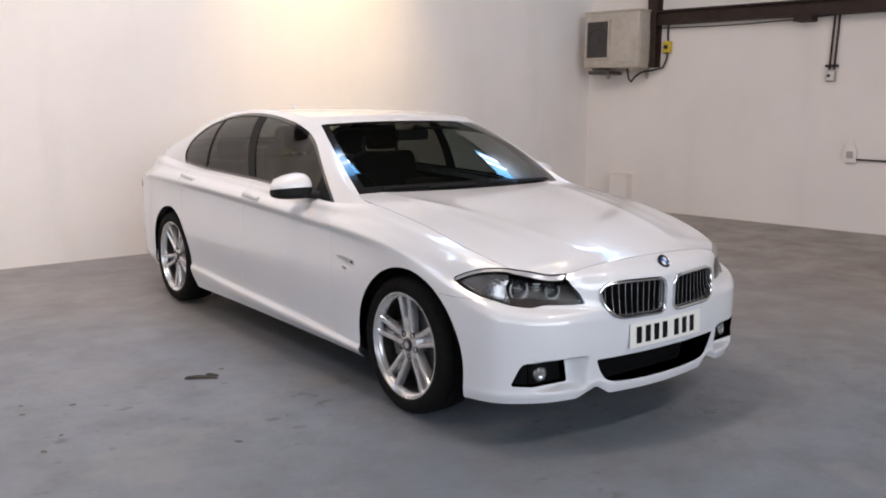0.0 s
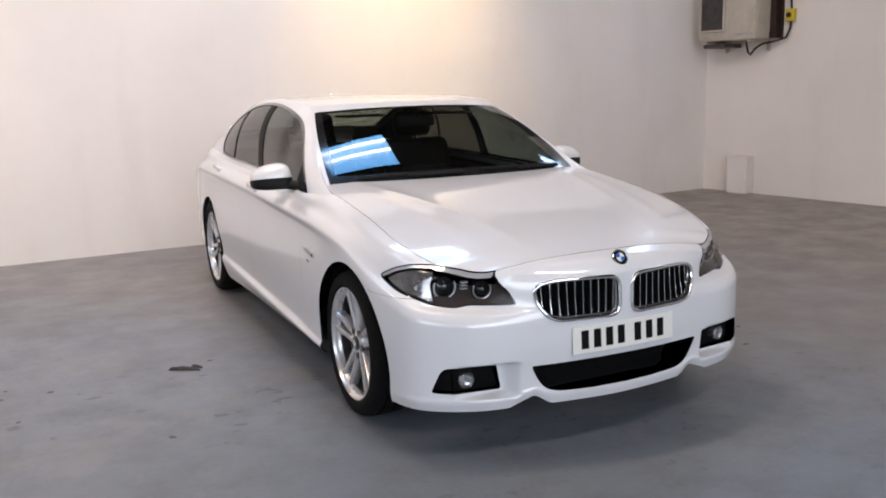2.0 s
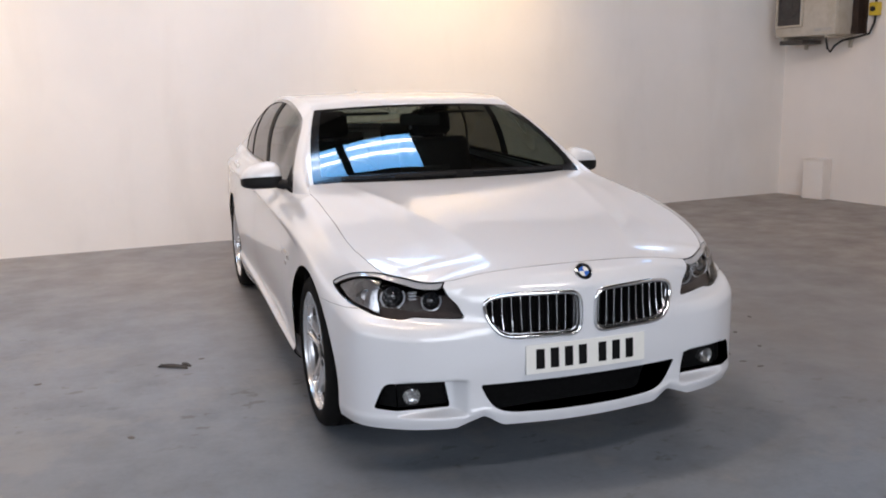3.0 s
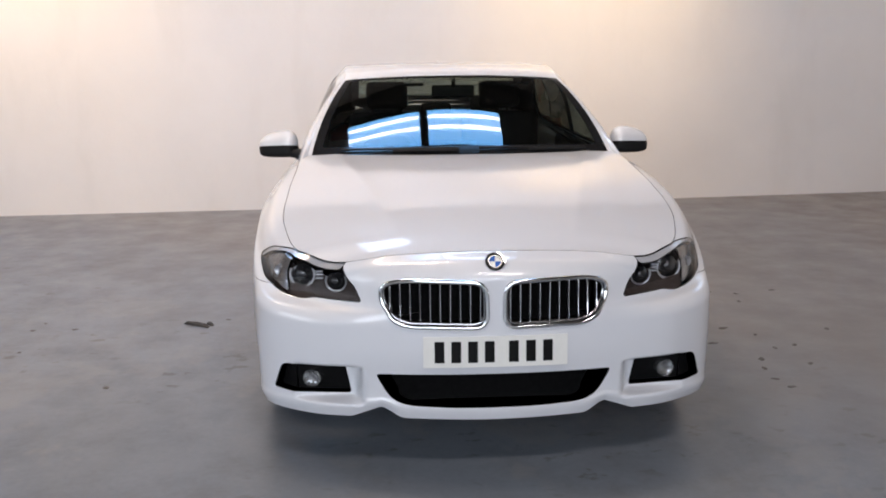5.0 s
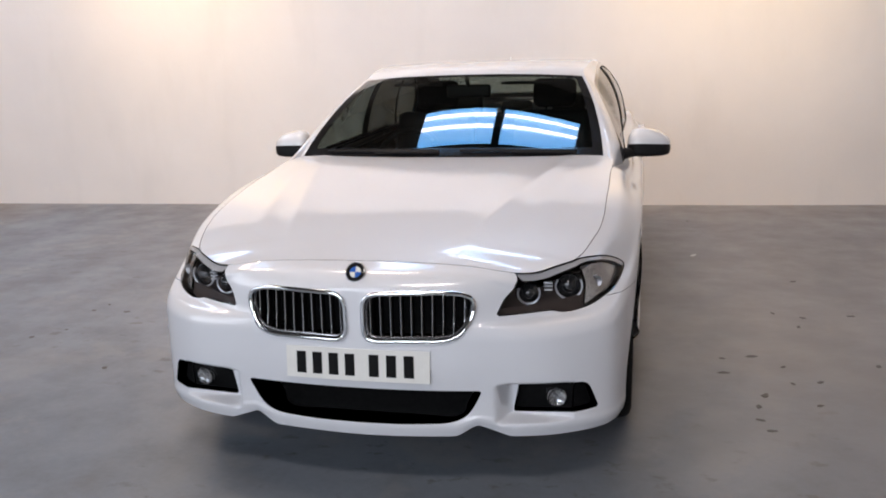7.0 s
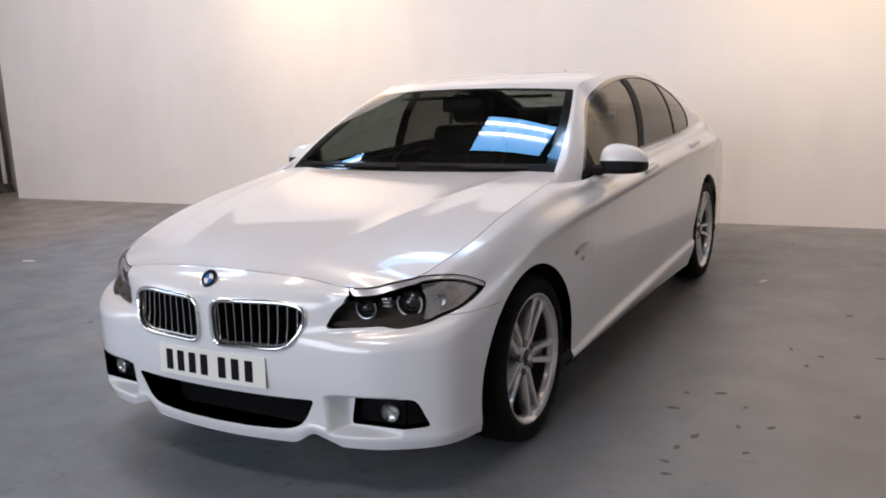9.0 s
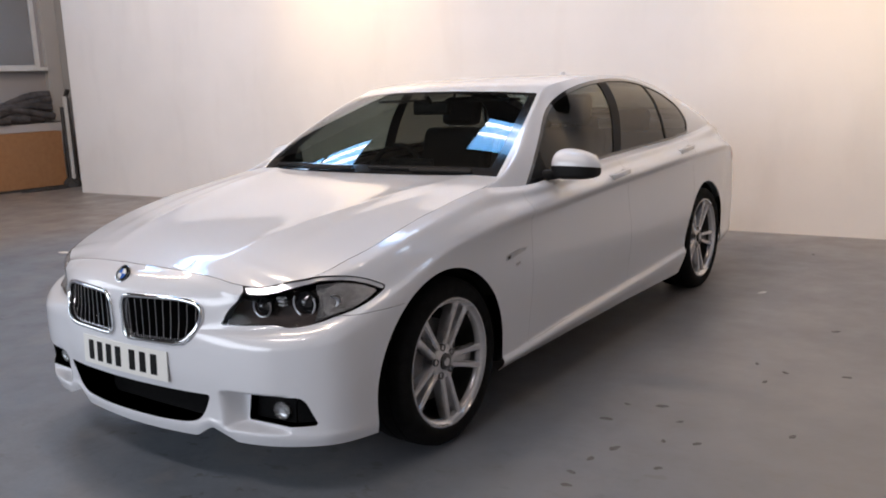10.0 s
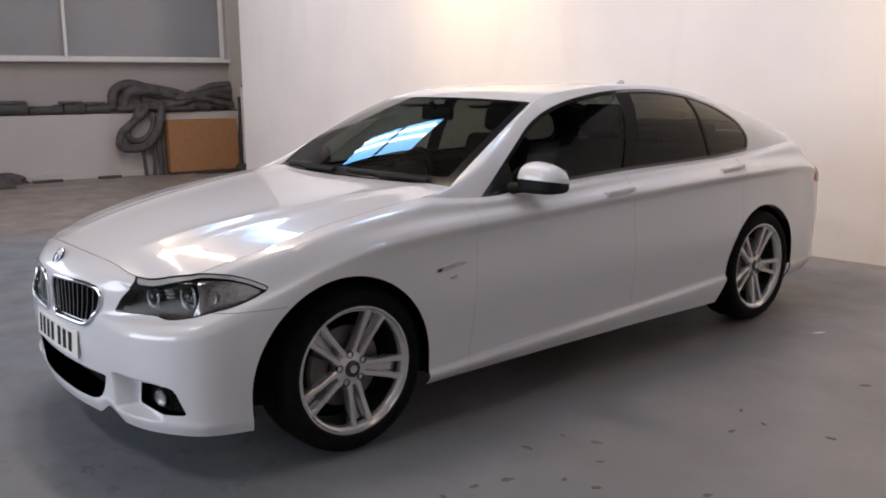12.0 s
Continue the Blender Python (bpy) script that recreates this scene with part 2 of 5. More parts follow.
def glazing(name, tint, ior=1.5, rough=0.0, faces=1.6):
    """Thin tinted glass: a clear tint with a mirror gloss that grows at a glance."""
    m = bpy.data.materials.new(name)
    m.use_nodes = True
    t = m.node_tree
    t.nodes.remove(t.nodes["Principled BSDF"])
    out = t.nodes["Material Output"]
    clear, gloss, mix, fr = (t.nodes.new(k) for k in ("ShaderNodeBsdfTransparent", "ShaderNodeBsdfGlossy", "ShaderNodeMixShader", "ShaderNodeLayerWeight"))
    clear.inputs["Color"].default_value = (*tint, 1)
    gloss.inputs["Roughness"].default_value = rough
    # two faces of thin glass: gloss from a twentieth head-on up to a full mirror at a glance
    power, scale = t.nodes.new("ShaderNodeMath"), t.nodes.new("ShaderNodeMath")
    power.operation, scale.operation = "POWER", "MULTIPLY_ADD"
    power.inputs[1].default_value = 4.5
    low = ((ior - 1) / (ior + 1)) ** 2 * faces
    scale.inputs[1].default_value, scale.inputs[2].default_value = 1 - low, low
    t.links.new(fr.outputs["Facing"], power.inputs[0])
    t.links.new(power.outputs[0], scale.inputs[0])
    t.links.new(scale.outputs[0], mix.inputs[0])
    t.links.new(clear.outputs[0], mix.inputs[1])
    t.links.new(gloss.outputs[0], mix.inputs[2])
    t.links.new(mix.outputs[0], out.inputs["Surface"])
    return m


def glowing(name, color, strength):
    m = material(name, (0.8, 0.8, 0.8), 0.5)
    t, p = nodes_of(m)
    p.inputs["Emission Color"].default_value = (*color, 1)
    p.inputs["Emission Strength"].default_value = strength
    return m


def paint_white():
    m = material("white_paint", (0.69, 0.70, 0.725), 0.32, 0.0, Coat_Weight=1.0, Coat_Roughness=0.03, Coat_IOR=1.5)
    t, p = nodes_of(m)
    n = noise_node(t, 900, 2.0)
    r = ramp_node(t, n.outputs["Fac"], [(0.3, (0.665, 0.675, 0.70)), (0.7, (0.71, 0.72, 0.74))])
    t.links.new(r.outputs["Color"], p.inputs["Base Color"])
    d = noise_node(t, 5, 5.0)
    g = ramp_node(t, d.outputs["Fac"], [(0.35, (0.03,) * 3), (0.75, (0.08,) * 3)])
    t.links.new(g.outputs["Color"], p.inputs["Coat Roughness"])
    return m


def painted_wall(name, color, grime):
    """Painted masonry: broad unevenness, faint stains, roller texture."""
    m = material(name, color, 0.75)
    t, p = nodes_of(m)
    broad, streak, fine = noise_node(t, 0.55, 4.0), noise_node(t, 2.2, 6.0, stretch=(1.0, 1.0, 0.28)), noise_node(t, 60, 4.0)
    a = ramp_node(t, broad.outputs["Fac"], [(0.35, color), (0.75, tuple(c * 0.89 for c in color))])
    s = ramp_node(t, streak.outputs["Fac"], [(0.54, (0, 0, 0)), (0.80, (0.30, 0.30, 0.30))])
    t.links.new(mix_node(t, s.outputs["Color"], a.outputs["Color"], grime), p.inputs["Base Color"])
    mid = noise_node(t, 9, 5.0)
    both = t.nodes.new("ShaderNodeMath")
    both.operation = "MULTIPLY_ADD"
    both.inputs[1].default_value = 0.25
    t.links.new(fine.outputs["Fac"], both.inputs[0])
    t.links.new(mid.outputs["Fac"], both.inputs[2])
    bump_node(t, p, both.outputs[0], 0.25, 0.01)
    return m


def floor_paint():
    """Blue-grey floor paint on concrete, worn to bare brown-grey towards the back, with stains and scuffs."""
    m = material("floor_paint", (0.2, 0.22, 0.25), 0.4)
    t, p = nodes_of(m)
    broad, mid, fine = noise_node(t, 0.5, 5.0), noise_node(t, 2.6, 6.0, rough=0.65), noise_node(t, 38, 5.0, rough=0.7)
    base = ramp_node(t, broad.outputs["Fac"], [(0.3, (0.150, 0.170, 0.198)), (0.7, (0.176, 0.198, 0.228))])
    stain = ramp_node(t, mid.outputs["Fac"], [(0.45, (0, 0, 0)), (0.72, (0.6,) * 3)])
    c = mix_node(t, stain.outputs["Color"], base.outputs["Color"], (0.128, 0.128, 0.134))
    pale = noise_node(t, 1.3, 7.0, rough=0.7)
    scuff = ramp_node(t, pale.outputs["Fac"], [(0.60, (0, 0, 0)), (0.80, (0.35,) * 3)])
    c = mix_node(t, scuff.outputs["Color"], c, (0.25, 0.245, 0.24))
    grit = ramp_node(t, fine.outputs["Fac"], [(0.25, (0.90,) * 3), (0.7, (1.04,) * 3)])
    c = mix_node(t, 1.0, c, grit.outputs["Color"], "MULTIPLY")
    # ragged worn patches, and small dark oil spots in drifts
    worn = noise_node(t, 1.15, 9.0, rough=0.68)
    wear = ramp_node(t, worn.outputs["Fac"], [(0.545, (0, 0, 0)), (0.585, (0.42,) * 3), (0.70, (0.60,) * 3)])
    c = mix_node(t, wear.outputs["Color"], c, (0.218, 0.222, 0.226))
    oil, where = noise_node(t, 7.5, 4.0, rough=0.6, stretch=(1.0, 1.6, 1.0)), noise_node(t, 0.8, 3.0)
    spot_at = ramp_node(t, oil.outputs["Fac"], [(0.60, (0, 0, 0)), (0.66, (0.75,) * 3)])
    drift_at = ramp_node(t, where.outputs["Fac"], [(0.47, (0, 0, 0)), (0.60, (1, 1, 1))])
    c = mix_node(t, mix_node(t, 1.0, spot_at.outputs["Color"], drift_at.outputs["Color"], "MULTIPLY"), c, (0.085, 0.082, 0.083))
    # brown dirt trodden into the paint towards the back corner
    place = t.nodes.new("ShaderNodeTexCoord")
    axes = t.nodes.new("ShaderNodeSeparateXYZ")
    t.links.new(place.outputs["Object"], axes.inputs[0])
    drift = noise_node(t, 0.7, 6.0, rough=0.62)
    slant, spread = t.nodes.new("ShaderNodeMath"), t.nodes.new("ShaderNodeMath")
    slant.operation = spread.operation = "MULTIPLY_ADD"
    slant.inputs[1].default_value, spread.inputs[1].default_value = 0.9, 2.4
    t.links.new(axes.outputs["X"], slant.inputs[0])
    t.links.new(axes.outputs["Y"], slant.inputs[2])
    t.links.new(drift.outputs["Fac"], spread.inputs[0])
    t.links.new(slant.outputs[0], spread.inputs[2])
    dirt = ramp_node(t, remap(t, spread.outputs[0], 0.9, 3.5), [(0.0, (0, 0, 0)), (1.0, (0.85,) * 3)])
    c = mix_node(t, dirt.outputs["Color"], c, mix_node(t, broad.outputs["Fac"], (0.182, 0.165, 0.153), (0.238, 0.217, 0.202)))
    # bare concrete along the back and both ends of the hall
    co = t.nodes.new("ShaderNodeTexCoord")
    sep = t.nodes.new("ShaderNodeSeparateXYZ")
    t.links.new(co.outputs["Object"], sep.inputs[0])
    edge = noise_node(t, 0.9, 5.0)
    far = t.nodes.new("ShaderNodeMath")
    far.operation = "MULTIPLY_ADD"
    far.inputs[1].default_value = 1.1
    t.links.new(edge.outputs["Fac"], far.inputs[0])
    t.links.new(sep.outputs["X"], far.inputs[2])
    right = ramp_node(t, remap(t, far.outputs[0], 3.4, 5.0), [(0.0, (0, 0, 0)), (1.0, (0.9,) * 3)])
    leftw = ramp_node(t, remap(t, far.outputs[0], -4.2, -5.6), [(0.0, (0, 0, 0)), (1.0, (0.9,) * 3)])
    bare = ramp_node(t, mid.outputs["Fac"], [(0.3, (0.27, 0.225, 0.185)), (0.7, (0.20, 0.163, 0.135))])
    c = mix_node(t, right.outputs["Color"], c, bare.outputs["Color"])
    c = mix_node(t, leftw.outputs["Color"], c, bare.outputs["Color"])
    t.links.new(c, p.inputs["Base Color"])
    rr = ramp_node(t, mid.outputs["Fac"], [(0.3, (0.30,) * 3), (0.7, (0.52,) * 3)])
    t.links.new(rr.outputs["Color"], p.inputs["Roughness"])
    bump_node(t, p, fine.outputs["Fac"], 0.12, 0.004)
    return m


def remap(t, source, lo, hi):
    n = t.nodes.new("ShaderNodeMapRange")
    n.inputs["From Min"].default_value, n.inputs["From Max"].default_value = lo, hi
    t.links.new(source, n.inputs["Value"])
    return n.outputs["Result"]


PAINT = paint_white()
CHROME = material("chrome", (0.85, 0.86, 0.87), 0.08, 1.0)
SATIN = speckled("satin_chrome", (0.60, 0.61, 0.62), (0.70, 0.70, 0.71), 40, 0.25, 1.0)
ALLOY = speckled("alloy", (0.60, 0.60, 0.61), (0.72, 0.72, 0.73), 30, 0.26, 0.7, Coat_Weight=0.8)
BARREL_SHADE = speckled("barrel_shade", (0.035, 0.034, 0.034), (0.07, 0.068, 0.066), 30, 0.5, 0.6)
GLOSS_BLACK = material("gloss_black", (0.012, 0.012, 0.013), 0.12, 0.0, Coat_Weight=0.6)
TRIM_BLACK = speckled("trim_black", (0.006, 0.006, 0.0062), (0.010, 0.010, 0.0104), 80, 0.6, Specular_IOR_Level=0.2)
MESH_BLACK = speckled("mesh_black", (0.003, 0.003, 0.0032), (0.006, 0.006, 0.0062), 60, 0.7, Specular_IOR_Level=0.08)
RUBBER = speckled("tyre_rubber", (0.005, 0.005, 0.005), (0.010, 0.0095, 0.0095), 30, 0.85, bump=0.1, Specular_IOR_Level=0.12)
CRUMB = speckled("floor_crumb", (0.105, 0.095, 0.090), (0.145, 0.133, 0.126), 40, 0.9)
WINDSHIELD = glazing("windshield_glass", (0.52, 0.58, 0.54), faces=3.4)
WINDOW = glazing("side_glass", (0.13, 0.128, 0.118), faces=0.6)
WINDOW_FRONT = glazing("front_side_glass", (0.21, 0.235, 0.225), faces=0.6)
WINDOW_REAR = glazing("rear_glass", (0.42, 0.46, 0.43), faces=0.8)
LENS = glazing("lamp_lens", (0.92, 0.93, 0.94), faces=0.3)
RED_LENS = material("red_lens", (0.30, 0.008, 0.010), 0.25, 0.0, Coat_Weight=0.2)
LEATHER = speckled("black_leather", (0.006, 0.0057, 0.0057), (0.011, 0.0105, 0.010), 25, 0.55, bump=0.15, Specular_IOR_Level=0.1)
DASH = speckled("dashboard_black", (0.007, 0.007, 0.007), (0.012, 0.012, 0.012), 60, 0.75, Specular_IOR_Level=0.1)
LINING = speckled("headlining_grey", (0.014, 0.0135, 0.013), (0.022, 0.0215, 0.021), 40, 0.9, Specular_IOR_Level=0.15)
PLATE_WHITE = speckled("plate_white", (0.74, 0.73, 0.68), (0.79, 0.78, 0.73), 12, 0.35)
PLATE_BLACK = material("plate_black", (0.004, 0.004, 0.004), 0.5, Specular_IOR_Level=0.15)
BLUE = material("roundel_blue", (0.02, 0.11, 0.42), 0.5, Specular_IOR_Level=0.2)
BRAKE = speckled("brake_steel", (0.10, 0.096, 0.092), (0.16, 0.15, 0.145), 20, 0.45, 0.9)
WALL = painted_wall("wall_paint", (0.82, 0.78, 0.74), (0.62, 0.58, 0.53))
# dirty grey-brown paint, darkened further to stand for the dim light there
WALL_DIMMED = painted_wall("wall_paint_dimmed", (0.335, 0.305, 0.290), (0.24, 0.21, 0.19))
FLOOR = floor_paint()
WALL_RIGHT = painted_wall("wall_paint_right", (0.80, 0.735, 0.68), (0.60, 0.54, 0.49))
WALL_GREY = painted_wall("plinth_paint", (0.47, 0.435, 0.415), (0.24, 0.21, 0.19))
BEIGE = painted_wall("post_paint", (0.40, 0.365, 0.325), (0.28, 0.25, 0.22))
OFFWHITE = speckled("offwhite_paint", (0.66, 0.64, 0.61), (0.56, 0.54, 0.51), 6, 0.5)
FROSTED = glazing("frosted_glass", (0.80, 0.80, 0.80), rough=0.25)
BLIND = speckled("grey_blind", (0.64, 0.635, 0.64), (0.73, 0.725, 0.73), 1.5, 0.8)
SKY_PANE = glowing("rooflight_pane", (0.11, 0.47, 1.0), 6.6)
TUBE = glowing("light_tube", (0.86, 0.95, 1.0), 11.5)
STEEL = speckled("brown_steel", (0.026, 0.014, 0.010), (0.045, 0.026, 0.019), 6, 0.65, 0.3, bump=0.15)
CABLE = material("black_cable", (0.012, 0.012, 0.012), 0.55)
CREAM = speckled("cream_metal", (0.52, 0.47, 0.40), (0.38, 0.32, 0.245), 1.3, 0.45, bump=0.05)
DARK_MESH = speckled("dark_fan_grille", (0.035, 0.030, 0.028), (0.06, 0.05, 0.045), 25, 0.5)
YELLOW = material("yellow_plastic", (0.62, 0.44, 0.03), 0.4)
GREY_BOX = speckled("grey_plastic", (0.44, 0.40, 0.36), (0.34, 0.31, 0.275), 10, 0.5)
HOSE = speckled("grey_hose", (0.030, 0.026, 0.026), (0.105, 0.092, 0.088), 7, 0.8, bump=0.25)
PIPE_DARK = speckled("dark_pipe", (0.035, 0.032, 0.031), (0.07, 0.064, 0.06), 5, 0.7)
CHIPBOARD = speckled("orange_board", (0.27, 0.125, 0.047), (0.33, 0.155, 0.062), 14, 0.7, bump=0.08)
DEBRIS = speckled("dark_debris", (0.02, 0.018, 0.017), (0.05, 0.045, 0.042), 20, 0.8)

# ---- the hall ----
BACK = pose(0, 5.11, 0, 0, 0, 2.86)
RIGHT = pose(6.37, 5.43, 0, 0, 0, 8.2)
LEFT = pose(-10.4, 4.85, 0, 0, 0, -6)


def structure(ob):
    return tagged(ob, kind="structure")


ground = bmesh.new()
bmesh.ops.create_grid(ground, x_segments=60, y_segments=60, size=16)
structure(part("floor", ground, FLOOR))
# the back wall bends slightly at a third of its length
BEND = pose(2.0, 0, 0, 0, 0, 2.3)
back = box((-8.93, 0, 0), (2.0, 0.22, 4.3))
box((0, 0, 0), (4.7, 0.22, 4.3), bm=back, turn=BEND)
structure(part("wall_back", back, WALL, at=BACK))
structure(part("wall_right", box((0, -15.5, 0), (0.22, 0.36, 6.4)), WALL_RIGHT, at=RIGHT))
# for the unseen ceiling and upper wall: dark, to keep windscreen reflections low
CEILING_GREY = speckled("ceiling_dark", (0.026, 0.025, 0.024), (0.045, 0.043, 0.041), 1.5, 0.85)
# unseen dark upper wall, added so the windscreen mirrors no bright wall
upper_dark = box((-8.93, 0.02, 4.302), (2.0, 0.22, 6.4))
box((0, 0.02, 4.302), (4.7, 0.22, 6.4), bm=upper_dark, turn=BEND)
structure(part("wall_upper_dark", upper_dark, CEILING_GREY, at=BACK))
structure(part("ceiling", box((-13.0, -10.2, 6.3), (9.4, 6.6, 6.5)), CEILING_GREY))
structure(part("wall_front", box((-13.0, -10.2, 0), (9.4, -10.0, 6.3)), WALL_DIMMED))
# left wall: a low plinth wall, the wall above it, the window over the sill, and an unseen opening added further along
left = bmesh.new()
box((-0.25, -5.6, 0), (0, 0.55, 1.81), 0, left)
box((-0.25, -5.6, 3.6), (0, 0.55, 6.4), 0, left)
box((-0.25, -5.6, 1.81), (0, -5.2, 3.6), 0, left)
box((-0.25, 0.27, 1.81), (0, 0.55, 3.6), 0, left)
box((-0.25, -14.9, 0), (0, -12.2, 6.4), 0, left)
box((-0.25, -12.2, 4.2), (0, -5.6, 6.4), 0, left)
structure(part("wall_left", left, WALL_DIMMED, at=LEFT))
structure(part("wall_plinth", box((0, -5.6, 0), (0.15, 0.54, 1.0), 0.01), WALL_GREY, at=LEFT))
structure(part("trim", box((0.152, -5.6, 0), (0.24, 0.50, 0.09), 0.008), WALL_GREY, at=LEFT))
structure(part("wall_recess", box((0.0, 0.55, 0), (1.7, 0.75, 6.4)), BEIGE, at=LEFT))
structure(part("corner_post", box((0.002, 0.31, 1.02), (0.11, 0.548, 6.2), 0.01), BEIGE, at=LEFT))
win = thing("window_1", "wide metal-framed window with frosted grey panes above a sill", "window", LEFT, kind="structure")
part("window_sill", box((-0.10, -5.25, 1.805), (0.17, 0.30, 1.86), 0.008), OFFWHITE, win)
for y0, y1 in ((-5.2, -5.13), (-2.29, -2.24), (0.21, 0.27)):
    part("window_frame", box((-0.10, y0, 1.86), (-0.02, y1, 3.6), 0.006), OFFWHITE, win)
for y0, y1 in ((-5.13, -2.29), (-2.24, 0.21)):
    part("pane", box((-0.075, y0, 1.86), (-0.065, y1, 3.6)), FROSTED, win)
    part("window_bead", box((-0.065, y0, 1.86), (-0.04, y1, 1.90), 0.004), OFFWHITE, win)
part("blind", box((-0.16, -5.2, 1.84), (-0.15, 0.26, 3.6)), BLIND, win)
# rooflights: pairs of glowing panes with tubes, split by a bar
def rooflight(x, y, single=False):
    label = "single bluish glowing roof pane in a dark frame" if single else "pair of bluish glowing roof panes split by a dark bar"
    root = thing("rooflight", label, "rooflight", pose(x, y, 6.3), "rooflights")
    for dx in (0.0,) if single else (-0.82, 0.82):
        part("roof_pane", box((dx - 0.74, -0.60, -0.030), (dx + 0.74, 0.60, -0.022)), SKY_PANE, root)
        for k, dy in enumerate((-0.02, 0.36)):
            part("light_tube", tube([(dx - 0.72, dy, -0.06), (dx + 0.72, dy, -0.06)], 0.055, 10), TUBE, root)
    for dx in (-0.78, 0.78) if single else (0.0,):
        part("roof_bar", box((dx - 0.035, -0.66, -0.07), (dx + 0.035, 0.66, -0.002)), TRIM_BLACK, root)
    for dy in (-0.63, 0.63):
        part("roof_frame", box((-0.745 if single else -1.6, dy - 0.03, -0.06), (0.745 if single else 1.6, dy + 0.03, -0.001)), TRIM_BLACK, root)


for x, y, single in ((-0.28, 2.97, False), (-6.5, 2.58, False), (6.62, 3.55, True)):
    rooflight(x, y, single)

# ---- the car: it stands along y, its nose towards -y, the front axle at y = 0 ----
# plan of the widest line, from the nose's middle round to the tail's middle
PLAN_X = [0, 0.40, 0.684, 0.832, 0.890, 0.927, 0.926, 0.925, 0.92, 0.93, 0.903, 0.850, 0.52, 0]
PLAN_Y = [-0.858, -0.823, -0.745, -0.624, -0.435, 0, 0.42, 0.73, 1.75, 2.93, 3.43, 3.75, 3.985, 4.025]
# upper edge: bonnet line, belt line, boot line
EDGE_X = [0, 0.36, 0.555, 0.70, 0.762, 0.788, 0.793, 0.832, 0.808, 0.798, 0.765, 0.680, 0.43, 0]
EDGE_Y = [-0.748, -0.726, -0.690, -0.57, -0.40, 0, 0.42, 0.73, 1.75, 2.93, 3.44, 3.67, 3.88, 3.945]
EDGE_Z = [0, 0, 0, 0, 0, 0, 0, 0.957, 0.992, 1.03, 1.062, 1.064, 1.078, 1.085]
# heights and insets of the section's lines at those stations
Z_SKIRT = [0.208, 0.216, 0.216, 0.214, 0.206, 0.20, 0.202, 0.202, 0.195, 0.195, 0.205, 0.22, 0.24, 0.24]
I_SKIRT = [0.028, 0.024, 0.018, 0.014, 0.016, 0.03, 0.034, 0.034, 0.034, 0.034, 0.05, 0.06, 0.08, 0.08]
Z_BLADE = [0.25, 0.26, 0.262, 0.255, 0.25, 0.245, 0.244, 0.255, 0.280, 0.318, 0.29, 0.31, 0.33, 0.33]
I_BLADE = [0.018, 0.012, 0.004, 0.0, 0.008, 0.008, 0.002, 0.0, 0.001, 0.006, 0.010, 0.01, 0.01, 0.01]
COVE_RISE = [0.022, 0.022, 0.022, 0.022, 0.022, 0.026, 0.028, 0.030, 0.034, 0.036, 0.03, 0.022, 0.022, 0.022]
I_COVE = [0.020, 0.016, 0.006, 0.002, 0.008, 0.012, 0.014, 0.021, 0.024, 0.014, 0.012, 0.01, 0.01, 0.01]
Z_BELLY = [0.48, 0.48, 0.47, 0.46, 0.50, 0.56, 0.56, 0.56, 0.56, 0.58, 0.58, 0.58, 0.58, 0.58]
Z_CREASE = [0.60, 0.60, 0.605, 0.62, 0.67, 0.80, 0.845, 0.858, 0.893, 0.922, 0.915, 0.88, 0.90, 0.90]
I_UNDER = [0.0, 0.0, 0.002, 0.002, 0.004, 0.007, 0.014, 0.018, 0.020, 0.020, 0.014, 0.004, 0.0, 0.0]
I_CREASE = [0.0, 0.008, 0.026, 0.022, 0.015, 0.008, 0.002, 0.001, 0.001, 0.001, 0.006, 0.018, 0.012, 0.0]
I_OVER = [0.0, 0.020, 0.070, 0.064, 0.040, 0.018, 0.012, 0.012, 0.014, 0.016, 0.024, 0.040, 0.03, 0.015]
Z_SHOULDER = [0.722, 0.709, 0.693, 0.715, 0.765, 0.866, 0.906, 0.910, 0.95, 0.985, 0.985, 0.97, 0.98, 0.98]
I_SHOULDER = [0.0, 0.034, 0.096, 0.088, 0.068, 0.050, 0.058, 0.048, 0.060, 0.062, 0.078, 0.105, 0.075, 0.05]
STATION = np.concatenate([[0], np.cumsum(np.hypot(np.diff(PLAN_X), np.diff(PLAN_Y)))])


def bonnet_height(x, y):
    """Height of the bonnet: a long wedge, crowned across, with two soft ridges that run in to the grille."""
    x, y = np.abs(np.asarray(x, float)), np.asarray(y, float)
    mid = flow([-0.745, -0.55, -0.3, 0, 0.3, 0.6, 0.8], [0.803, 0.858, 0.912, 0.957, 0.992, 1.020, 1.04], y)
    fall = spline([-0.745, -0.69, -0.64, -0.60, -0.57, -0.4, 0, 0.42, 0.62, 0.8], [0.055, 0.0570, 0.0570, 0.0640, 0.071, 0.060, 0.034, 0.025, 0.018, 0.015], y)
    half = spline([-0.745, -0.688, -0.57, -0.40, 0, 0.42, 0.8], [0.555, 0.555, 0.70, 0.762, 0.788, 0.793, 0.78], y)
    line = 0.30 + (y + 0.7) * 0.24
    off = np.sqrt((x - line) ** 2 + 0.012 ** 2)
    ridge = 0.011 * np.exp(-off / np.where(x > line, 0.085, 0.055)) * ramp(-0.76, -0.45, y) * (1 - 0.6 * ramp(0.2, 0.6, y))
    # a second, softer line outboard of it, over the wheel
    outer = 0.50 + (y + 0.5) * 0.17
    ridge = ridge + 0.004 * np.exp(-((x - outer) / 0.05) ** 2) * ramp(-0.6, -0.3, y) * (1 - ramp(0.1, 0.55, y))
    return mid - fall * (x / half) ** 2.4 + ridge


